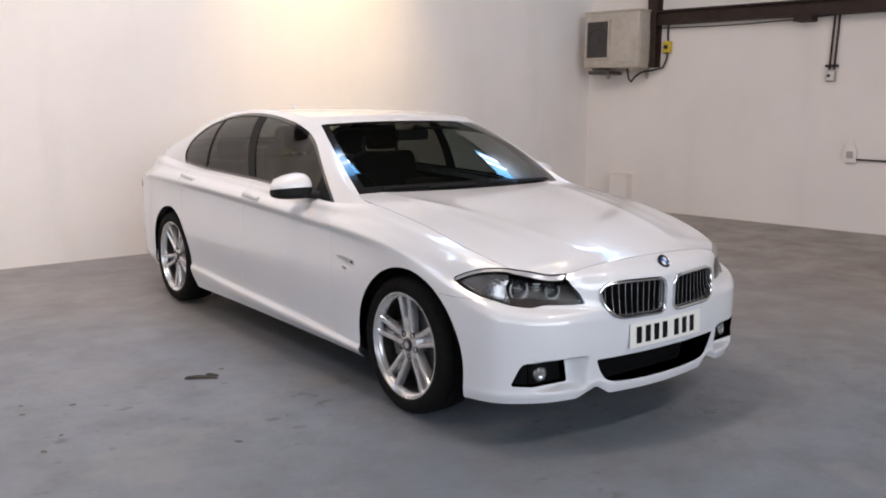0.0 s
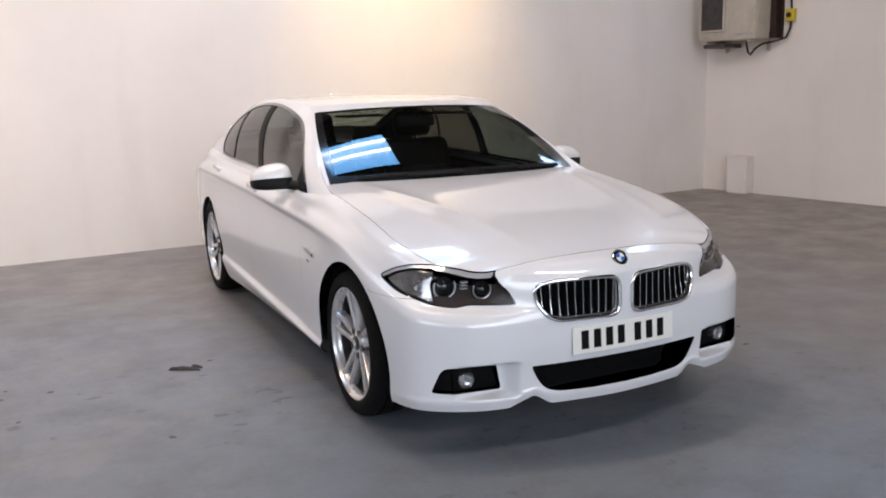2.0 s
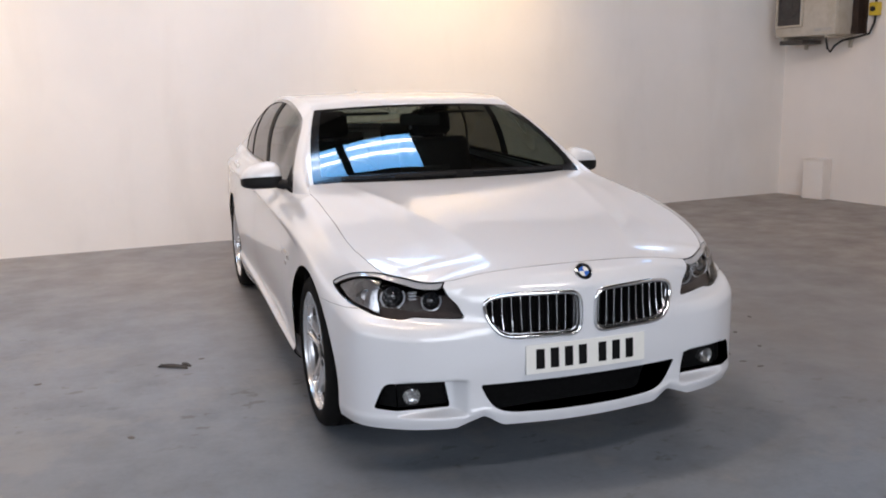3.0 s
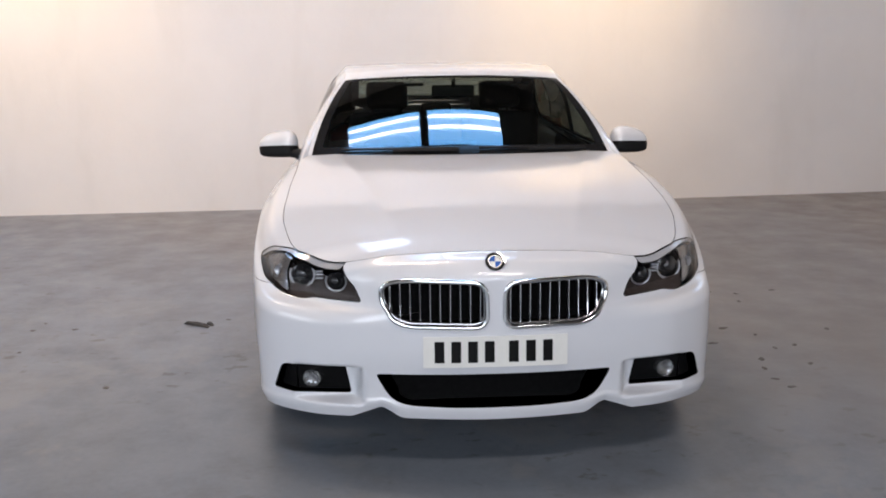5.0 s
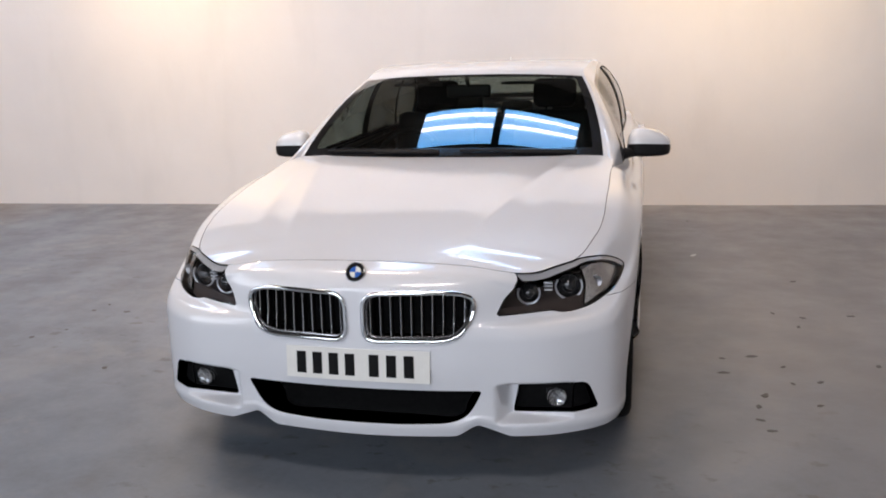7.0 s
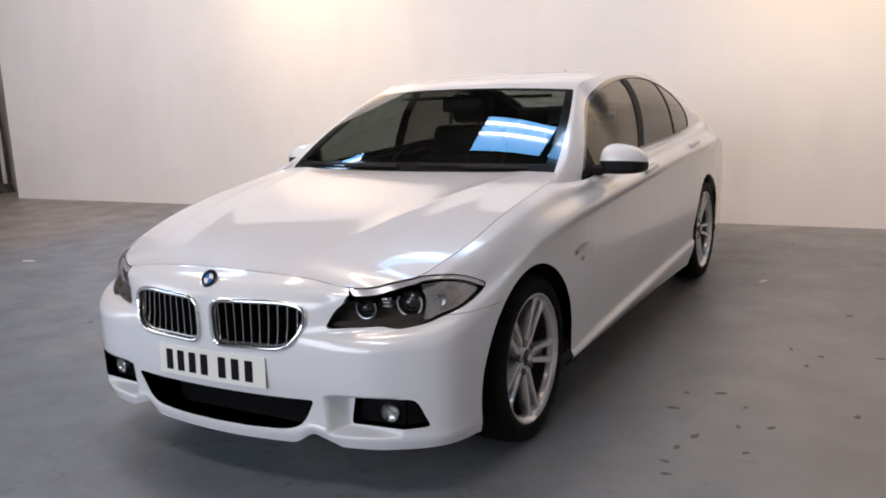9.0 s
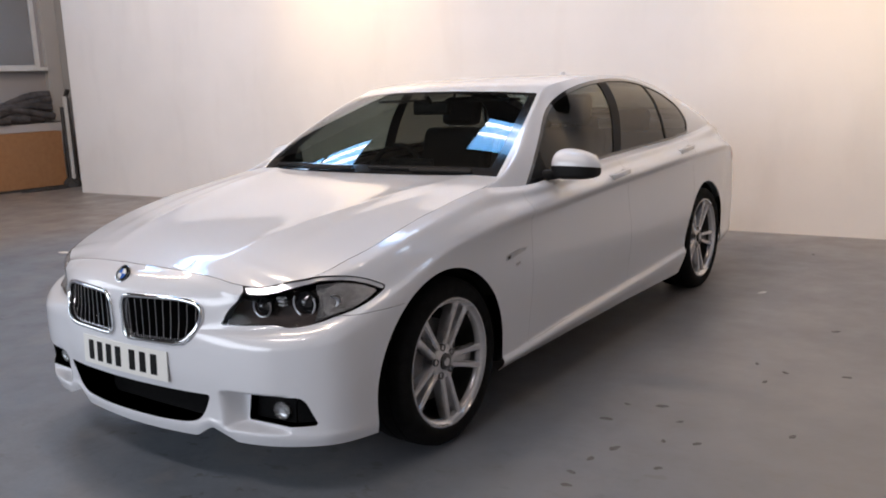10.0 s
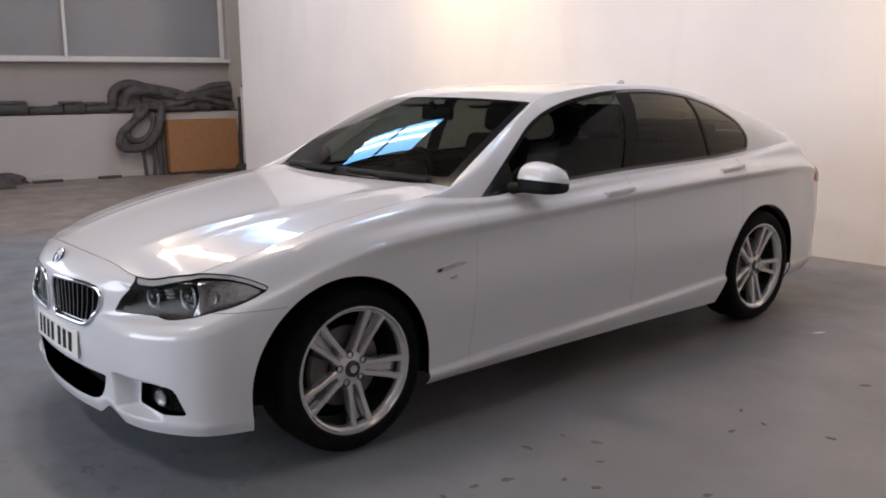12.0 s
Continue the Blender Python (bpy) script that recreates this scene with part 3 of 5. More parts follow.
def along_body(values, s, odd=False):
    """A smooth curve through values at the stations, carried on past both middles as in a mirror."""
    sign = -1 if odd else 1
    keys = np.concatenate([[-STATION[1]], STATION, [2 * STATION[-1] - STATION[-2]]])
    return flow(keys, [sign * values[1], *values, sign * values[-2]], s)


def plan_at(s):
    return along_body(PLAN_X, s, True), along_body(PLAN_Y, s)


def edge_at(s):
    x, y = along_body(EDGE_X, s, True), along_body(EDGE_Y, s)
    belt = spline(STATION[6:], [float(bonnet_height(0.793, 0.42))] + EDGE_Z[7:], s)
    return x, y, np.where(s < STATION[6], bonnet_height(x, y), belt)


def build_wrap():
    """Half the lower body, as one sheet from the nose's middle round the side to the tail's middle."""
    s = np.unique(np.concatenate([np.linspace(0, STATION[5], 185), np.linspace(STATION[5], STATION[9], 130), np.linspace(STATION[9], STATION[-1], 50)]))
    px, py = plan_at(s)
    tx, ty = np.gradient(px, s), np.gradient(py, s)
    n = np.hypot(tx, ty)
    nx, ny = ty / n, -tx / n
    nx[0], ny[0], nx[-1], ny[-1] = 0, -1, 0, 1
    at = lambda v: along_body(v, s)
    notch = 0.040 * np.where(px < 0.405, ramp(0.320, 0.412, px), np.clip((0.512 - px) / 0.105, 0, 1)) * (py < -0.5)
    levels = [(at(Z_SKIRT) + notch, at(I_SKIRT)),
              (at(Z_BLADE) + notch * 0.6, at(I_BLADE)),
              (at(Z_BLADE) + notch * 0.4 + at(COVE_RISE), at(I_COVE)),
              (at(Z_BELLY), 0 * s),
              (at(Z_CREASE) - 0.045, at(I_UNDER)),
              (at(Z_CREASE), at(I_CREASE)),
              (at(Z_CREASE) + 0.022, at(I_OVER)),
              (at(Z_SHOULDER), at(I_SHOULDER))]
    ex, ey, ez = edge_at(s)
    lines = [np.stack([px - nx * i, py - ny * i, z], 1) for z, i in levels]
    top = np.stack([ex, ey, ez], 1)
    chord = top - lines[-1]
    out = np.stack([nx, ny, 0 * s], 1)
    rise = out - chord * ((out * chord).sum(1) / (chord * chord).sum(1))[:, None]
    rise /= np.linalg.norm(rise, axis=1, keepdims=True)
    lines.append(lines[-1] + chord * 0.5 + rise * (np.linalg.norm(chord, axis=1) * 0.135)[:, None])
    lines.append(top)
    lines = np.array(lines)
    q = np.concatenate([np.linspace(k, k + 1, c, endpoint=False) for k, c in enumerate((5, 6, 26, 10, 6, 5, 8, 8, 9))] + [[9]])
    co = np.empty((len(s), len(q), 3))
    for i in range(len(s)):
        length = np.concatenate([[0], np.cumsum(np.linalg.norm(np.diff(lines[:, i], axis=0), axis=1))])
        fine = np.interp(q, np.arange(10), length)
        for k in range(3):
            co[i, :, k] = spline(length, lines[:, i, k], fine)
    # recess round the fog lamps, behind the bumper's lower blade
    x, z = co[..., 0], co[..., 2]
    front = co[..., 1] < -0.3
    dent = np.maximum(0, -0.720 - co[..., 1]) * ramp(0.455, 0.505, x) * (1 - ramp(0.79, 0.83, x)) * ramp(0.264, 0.276, z) * (1 - ramp(0.394, 0.406, z)) * front
    co[..., 1] += dent
    uv = np.stack(np.broadcast_arrays(s[:, None], q[None, :]), -1).astype(float)
    sheet = grid_sheet(co, uv, flip=False)
    if (sheet.no[:, 0] * sheet.co[:, 0]).sum() < 0:
        sheet = grid_sheet(co, uv, flip=True)
    return sheet


# cabin: side rail (x, y, z) and middle line (y, z), from the foot of the windscreen to the boot's end
RAIL_X = [0.760, 0.735, 0.690, 0.604, 0.610, 0.620, 0.630, 0.638, 0.652, 0.672, 0.675, 0.64, 0.53]
RAIL_Y = [0.62, 0.765, 0.98, 1.294, 1.5, 1.9, 2.35, 2.72, 3.08, 3.40, 3.55, 3.68, 3.80]
RAIL_Z = [1.003, 1.083, 1.203, 1.362, 1.406, 1.431, 1.416, 1.356, 1.266, 1.168, 1.122, 1.092, 1.066]
MID_Y = [0.50, 0.64, 0.85, 1.165, 1.42, 1.9, 2.35, 2.70, 3.08, 3.44, 3.57, 3.75, 3.945]
MID_Z = [1.016, 1.098, 1.219, 1.386, 1.428, 1.447, 1.436, 1.400, 1.300, 1.188, 1.152, 1.132, 1.100]


def cabin_lines(u):
    """The side rail and the middle line of the cabin at u; the windscreen, from 0 to 3, is one even sweep."""
    keys = np.arange(13)
    u = np.asarray(u, float)
    t = np.clip(u / 3, 0, 1)
    glass = u < 3
    out = []
    for values, swell in ((RAIL_X, 0.022), (RAIL_Y, -0.013), (RAIL_Z, 0.013), (MID_Y, -0.008), (MID_Z, 0.012)):
        sweep = values[0] + (values[3] - values[0]) * t + 4 * swell * t * (1 - t)
        out.append(np.where(glass, sweep, flow(keys, values, u)))
    return out


def build_top():
    """The cabin's upper skin, from the windscreen over the roof to the boot."""
    u = np.concatenate([np.linspace(0, 3, 60, endpoint=False), np.linspace(3, 12, 130)])
    w = np.linspace(-1, 1, 81)
    rx, ry, rz, my, mz = cabin_lines(u)
    co = np.empty((len(u), len(w), 3))
    co[..., 0] = rx[:, None] * w
    co[..., 1] = my[:, None] + (ry - my)[:, None] * w ** 2
    co[..., 2] = mz[:, None] + (rz - mz)[:, None] * np.abs(w) ** 2.3
    uv = np.stack(np.broadcast_arrays(u[:, None], w[None, :]), -1).astype(float)
    sheet = grid_sheet(co, uv)
    return sheet if sheet.no[:, 2].sum() > 0 else grid_sheet(co, uv, flip=True)


def build_flank():
    """Half the cabin's side, from the belt line up to the rail: pillars and windows."""
    keys = np.arange(12)
    u = np.linspace(0, 11, 190)
    foot = [0.43, 0.60, 0.84, 1.22, 1.47, 1.9, 2.35, 2.75, 3.08, 3.37, 3.52, 3.67]
    t = np.linspace(0, 1, 34)
    fine = np.linspace(STATION[5], STATION[-2], 900)
    ex, ey, ez = edge_at(fine)
    by = flow(keys, foot, u)
    bx, bz = np.interp(by, ey, ex), np.interp(by, ey, ez)
    gx, gy, gz = cabin_lines(u)[:3]
    low, high = np.stack([bx, by, bz], 1), np.stack([gx, gy, gz], 1)
    swell = np.clip((gz - bz) / 0.4, 0, 1) * 0.055 * (0.5 + 0.5 * ramp(2.0, 4.5, u))
    co = low[:, None] * (1 - t)[None, :, None] + high[:, None] * t[None, :, None]
    bulge = 4 * t * (1 - t) * (0.7 + 0.6 * t)
    co[..., 0] += swell[:, None] * bulge[None, :] * 0.9
    co[..., 2] += swell[:, None] * bulge[None, :] * 0.3
    uv = np.stack(np.broadcast_arrays(u[:, None], t[None, :]), -1).astype(float)
    sheet = grid_sheet(co, uv)
    return sheet if sheet.no[:, 0].sum() > 0 else grid_sheet(co, uv, flip=True)


def build_bonnet():
    """The bonnet, inside its shut line."""
    x, y = np.linspace(0, 0.81, 74), np.linspace(-0.75, 0.64, 110)
    gx, gy = np.meshgrid(x, y, indexing="ij")
    co = np.stack([gx, gy, bonnet_height(gx, gy)], -1)
    sheet = grid_sheet(co, np.stack([gx, gy], -1))
    if sheet.no[:, 2].sum() < 0:
        sheet = grid_sheet(co, np.stack([gx, gy], -1), flip=True)
    s = np.linspace(0, STATION[6], 90)
    ex, ey, _ = edge_at(s)
    rear = [(0.788, 0.52), (0.774, 0.612), (0.60, 0.585), (0.40, 0.535), (0.20, 0.503), (-0.1, 0.495), (-0.1, -0.745)]
    poly = np.vstack([np.stack([ex, ey], 1), rear])
    half, _ = split(sheet, inside(poly, sheet.co[:, 0], sheet.co[:, 1]) + 0.0022)
    return half


car = thing("car", "white four-door saloon car with silver wheels on painted floor", "car")


def both(name, sheet, mat, parent, label="", depth=0.0):
    """A part on each side of the car."""
    made = []
    for side in (sheet, mirrored(sheet)):
        made.append(sheet_part(name, thick(side, depth) if depth else side, mat, parent, label))
    return made


wrap = build_wrap()
front_bvh = BVHTree.FromPolygons([tuple(v) for v in wrap.co.tolist()], wrap.faces)
flank = build_flank()
top = build_top()
bonnet = build_bonnet()


def skin_y(x, z):
    """Where the nose's skin lies at that x and height."""
    hit = front_bvh.ray_cast(Vector((abs(x), -2, z)), Vector((0, 1, 0)))
    return hit[0].y if hit[0] is not None else -0.7


def skin_x(y, z):
    hit = front_bvh.ray_cast(Vector((2, y, z)), Vector((-1, 0, 0)))
    return hit[0].x if hit[0] is not None else 0.9


def s_of(x, y):
    """The station along the plan that lies nearest to a place."""
    s = np.linspace(0, STATION[-1], 1500)
    px, py = plan_at(s)
    return float(s[np.argmin((px - x) ** 2 + (py - y) ** 2)])


# openings
KIDNEY = rounded([(0.032, 0.718), (0.310, 0.723), (0.396, 0.702), (0.394, 0.640), (0.340, 0.563), (0.028, 0.556)], [0.05, 0.10, 0.045, 0.06, 0.07, 0.05], 7)
INTAKE = rounded([(-0.02, 0.386), (0.30, 0.385), (0.420, 0.384), (0.372, 0.292), (0.315, 0.266), (0.15, 0.257), (-0.02, 0.255)], [0.001, 0.02, 0.015, 0.05, 0.05, 0.03, 0.001])
FOG = rounded([(0.530, 0.394), (0.758, 0.400), (0.794, 0.296), (0.508, 0.281)], [0.012, 0.03, 0.012, 0.012])
# the headlamp's outline, by the distance round the body and the height
LAMP = rounded([(0.468, 0.633), (0.502, 0.700), (0.583, 0.736), (0.625, 0.752), (0.660, 0.790), (0.780, 0.795), (0.857, 0.781), (0.937, 0.788), (1.025, 0.783), (1.095, 0.763), (1.162, 0.732),
                (1.152, 0.718), (1.094, 0.692), (1.012, 0.666), (0.956, 0.657), (0.840, 0.635), (0.750, 0.6255), (0.715, 0.627), (0.680, 0.635), (0.560, 0.634)],
               [0.008, 0.03, 0.03, 0.02, 0.02, 0.03, 0.04, 0.05, 0.05, 0.04, 0.012, 0.012, 0.04, 0.04, 0.04, 0.05, 0.02, 0.015, 0.015, 0.04])
ARCH_FRONT, ARCH_REAR = (-0.052, 0.330, 0.400), (2.960, 0.330, 0.390)


def is_front(s):
    return np.where(s.co[:, 1] < -0.45, -1.0, 1.0)


def cut_front(sheet, poly):
    return split(sheet, np.maximum(inside(poly, sheet.co[:, 0], sheet.co[:, 2]), is_front(sheet)))


rest = wrap
kidney_hole, rest = cut_front(rest, KIDNEY)
intake_hole, rest = cut_front(rest, INTAKE)
fog_hole, rest = cut_front(rest, FOG)
lamp_lens, rest = split(rest, inside(LAMP, rest.uv[:, 0], rest.co[:, 2]))


def edge_points(sheet):
    """Points along the open rim of a sheet."""
    count = collections.Counter(tuple(sorted((a, b))) for q in sheet.faces for a, b in zip(q, q[1:] + q[:1]))
    ends = np.array([k for k, n in count.items() if n == 1])
    a, b = sheet.co[ends[:, 0]], sheet.co[ends[:, 1]]
    return np.vstack([a, (a + b) / 2, b]), np.vstack([sheet.uv[ends[:, 0]], (sheet.uv[ends[:, 0]] + sheet.uv[ends[:, 1]]) / 2, sheet.uv[ends[:, 1]]])


def nearest(points, others):
    return np.sqrt(((points[:, None] - others[None]) ** 2).sum(2)).min(1)


# the lens also carries the distance from its rim, and from the upper half of its rim
rim_co, rim_uv = edge_points(lamp_lens)
chord = np.interp(rim_uv[:, 0], [rim_uv[:, 0].min(), rim_uv[:, 0].max()], [0.716, 0.737])
lamp_lens.uv = np.hstack([lamp_lens.uv, nearest(lamp_lens.co, rim_co)[:, None], nearest(lamp_lens.co, rim_co[rim_co[:, 2] > chord])[:, None]])
for cy, cz, r in (ARCH_FRONT, ARCH_REAR):
    d = np.hypot(rest.co[:, 1] - cy, (rest.co[:, 2] - cz) * np.where(rest.co[:, 2] < cz, 0.5, 1.0)) - r
    _, rest = split(rest, d)
# the sill ends on a slant before the rear wheel
_, rest = split(rest, np.maximum(np.maximum(2.575 - 0.55 * (0.33 - rest.co[:, 2]) - rest.co[:, 1], rest.co[:, 2] - 0.33), rest.co[:, 1] - 2.96))
TAIL = rounded([(3.60, 0.80), (3.70, 0.955), (3.86, 0.975), (4.3, 0.975), (4.3, 0.79)], [0.03, 0.04, 0.03, 0.01, 0.01])
tail_lamp, rest = split(rest, np.maximum(inside(TAIL, rest.co[:, 1], rest.co[:, 2]), 0.45 - rest.co[:, 0]))

# panels: bumper, wing, two doors, rear quarter
bumper, rest = gap(rest, lambda s: np.where(s.co[:, 1] < -0.3, np.where(s.uv[:, 0] < s_of(0.70, -0.68), -1, np.maximum(s.co[:, 2] - 0.655, s.co[:, 1] + 0.3)), 1.0))
wing, rest = gap(rest, lambda s: s.co[:, 1] - 0.60 - 0.10 * (s.co[:, 2] - 0.5), 0.0004)
skirt, rest = gap(rest, lambda s: np.where((s.co[:, 1] > 0.3) & (s.co[:, 1] < 3.0), s.co[:, 2] - 0.262 - 0.036 * (s.co[:, 1] - 0.42), 1.0), 0.0002)
front_door, rest = gap(rest, lambda s: s.co[:, 1] - 1.72, 0.0005)
rear_door, quarter = gap(rest, lambda s: np.maximum(s.co[:, 1] - 2.72 + 0.35 * np.clip(0.70 - s.co[:, 2], 0, 1), 0.408 - np.hypot(s.co[:, 1] - 2.968, s.co[:, 2] - 0.33)))

sheet_part("front_bumper", thick(welded(bumper), 0.006), PAINT, car)
both("front_wing", wing, PAINT, car, depth=0.006)
both("side_skirt", skirt, PAINT, car, depth=0.01)
fronts = both("front_door", front_door, PAINT, car, depth=0.006)
rears = both("rear_door", rear_door, PAINT, car, depth=0.006)
sheet_part("rear_body", thick(welded(quarter), 0.006), PAINT, car)
sheet_part("bonnet", thick(welded(bonnet), 0.006), PAINT, car)

# windscreen, rear window, roof
screen, roof = split(top, np.maximum(np.maximum(top.uv[:, 0] - 2.92, 0.0 - top.uv[:, 0] - 0.01), np.abs(top.uv[:, 1]) - 0.976))
rear_glass, roof = split(roof, np.maximum(np.abs(roof.uv[:, 0] - 8.05) - 1.0, np.abs(roof.uv[:, 1]) - 0.90))
clear, band = split(screen, np.maximum(np.maximum(screen.uv[:, 0] - 2.84, 0.24 - screen.uv[:, 0]), np.abs(screen.uv[:, 1]) - 0.915))
sheet_part("windscreen", clear, WINDSHIELD, car, "tinted windscreen")
sheet_part("windscreen_edge", thick(band, 0.004), GLOSS_BLACK, car, "black edge band of the windscreen")
sheet_part("rear_window", rear_glass, WINDOW_REAR, car)
sheet_part("roof", thick(roof, 0.008), PAINT, car)

# side windows and pillars
DLO = rounded([(0.712, 0.952), (0.900, 1.095), (1.155, 1.262), (1.43, 1.359), (1.70, 1.398), (1.94, 1.413), (2.2, 1.409), (2.44, 1.380), (2.70, 1.317), (2.90, 1.215),
               (2.970, 1.11), (2.930, 1.037), (2.58, 1.016), (1.75, 1.000), (1.2, 0.982)], [0.004, 0.1, 0.1, 0.1, 0.1, 0.1, 0.1, 0.1, 0.1, 0.08, 0.04, 0.02, 0.1, 0.1, 0.1], 4)
opening, pillar = split(flank, inside(DLO, flank.co[:, 1], flank.co[:, 2]))
both("pillar", pillar, PAINT, car, depth=0.008)
inner = lambda s: inside(DLO, s.co[:, 1], s.co[:, 2])
surround, opening = split(opening, -(inner(opening) + 0.016))
y_b = lambda s: s.co[:, 1] - 1.735 - 0.28 * (s.co[:, 2] - 1.0)
y_c = lambda s: s.co[:, 1] - 2.515 + 0.26 * (s.co[:, 2] - 1.0)
y_a = lambda s: s.co[:, 1] - 0.93
quarter_light, opening = split(opening, y_a(opening))
glass_front, opening = split(opening, y_b(opening))
b_post, opening = split(opening, y_b(opening) - 0.10)
glass_rear, opening = split(opening, y_c(opening))
c_post, glass_back = split(opening, y_c(opening) - 0.022)
both("window_trim", surround, GLOSS_BLACK, car, "gloss black window surround", depth=0.006)
both("centre_post", b_post, TRIM_BLACK, car, "black centre post", depth=0.006)
both("window_bar", c_post, TRIM_BLACK, car, depth=0.006)
both("mirror_sail", quarter_light, TRIM_BLACK, car, depth=0.006)
both("front_side_window", moved(glass_front, 0.004), WINDOW_FRONT, car, "dark tinted side window")
both("rear_side_window", moved(glass_rear, 0.004), WINDOW, car, "dark tinted side window")
both("rear_quarter_window", moved(glass_back, 0.004), WINDOW, car, "dark tinted side window")

# tail lamps
for side in (tail_lamp, mirrored(tail_lamp)):
    sheet_part("tail_lamp", thick(side, 0.02), RED_LENS, car, "red tail lamp")

# floor pan and wheel wells, dark
under = box((-0.66, -0.62, 0.20), (0.66, 3.85, 0.32), 0.02)
box((-0.52, -0.58, 0.30), (0.52, 0.55, 0.70), 0.03, under)
box((-0.84, 0.43, 0.20), (0.84, 2.55, 0.30), 0.02, under)
box((-0.78, 3.42, 0.27), (0.78, 3.88, 0.5), 0.03, under)
part("floor_pan", under, TRIM_BLACK, car)


def wheel_well(cy, r, side):
    bm = bmesh.new()
    rows = []
    for k in range(29):
        a = math.radians(-11 + k * 202 / 28)
        rows.append([bm.verts.new((side * x, cy + rr * math.cos(a), 0.33 + rr * math.sin(a))) for x, rr in ((0.878, r - 0.001), (0.80, r + 0.004), (0.62, r + 0.004), (0.56, r - 0.03), (0.55, 0.05))])
    for a, b in zip(rows, rows[1:]):
        for i in range(4):
            bm.faces.new((a[i], a[i + 1], b[i + 1], b[i]))
    bmesh.ops.recalc_face_normals(bm, faces=bm.faces[:])
    return part("wheel_well", bm, TRIM_BLACK, car, smooth=True)


for side in (1, -1):
    wheel_well(-0.052, 0.397, side)
    wheel_well(2.960, 0.387, side)

# wheels
def tyre_mesh():
    return lathe([(-0.008, 0.252), (0.006, 0.258), (0.012, 0.268), (0.013, 0.290), (0.005, 0.314), (-0.012, 0.327), (-0.038, 0.3325), (-0.048, 0.3330), (-0.050, 0.326),
                  (-0.056, 0.326), (-0.058, 0.333), (-0.110, 0.334), (-0.112, 0.327), (-0.118, 0.327), (-0.120, 0.334), (-0.17, 0.333), (-0.21, 0.325), (-0.232, 0.30), (-0.235, 0.27), (-0.215, 0.25)], 72)


def spoke_arm(bm, angle, shift_in, shift_out):
    """One arm of a double spoke: a bevelled bar from the hub out to the rim."""
    c, s = math.cos(angle), math.sin(angle)
    rings = []
    for t in np.linspace(0, 1, 9):
        r = 0.045 + t * 0.200
        off = shift_in + (shift_out - shift_in) * t ** 1.15
        half = 0.0125 + 0.0015 * t + 0.008 * max(0, (t - 0.84) / 0.16) ** 2 + 0.004 * max(0, 0.2 - t) / 0.2
        face = -0.030 + 0.004 * math.sin(t * math.pi) + 0.022 * t ** 2.2
        sec = [(-half, face - 0.040), (-half * 0.98, face - 0.006), (-half * 0.62, face), (half * 0.62, face), (half * 0.98, face - 0.006), (half, face - 0.040)]
        rings.append([bm.verts.new((x, r * c - (off + w) * s, r * s + (off + w) * c)) for w, x in sec])
    for a, b in zip(rings, rings[1:]):
        for i in range(6):
            j = (i + 1) % 6
            bm.faces.new((a[i], a[j], b[j], b[i]))
    bm.faces.new(rings[0])
    bm.faces.new(rings[-1][::-1])


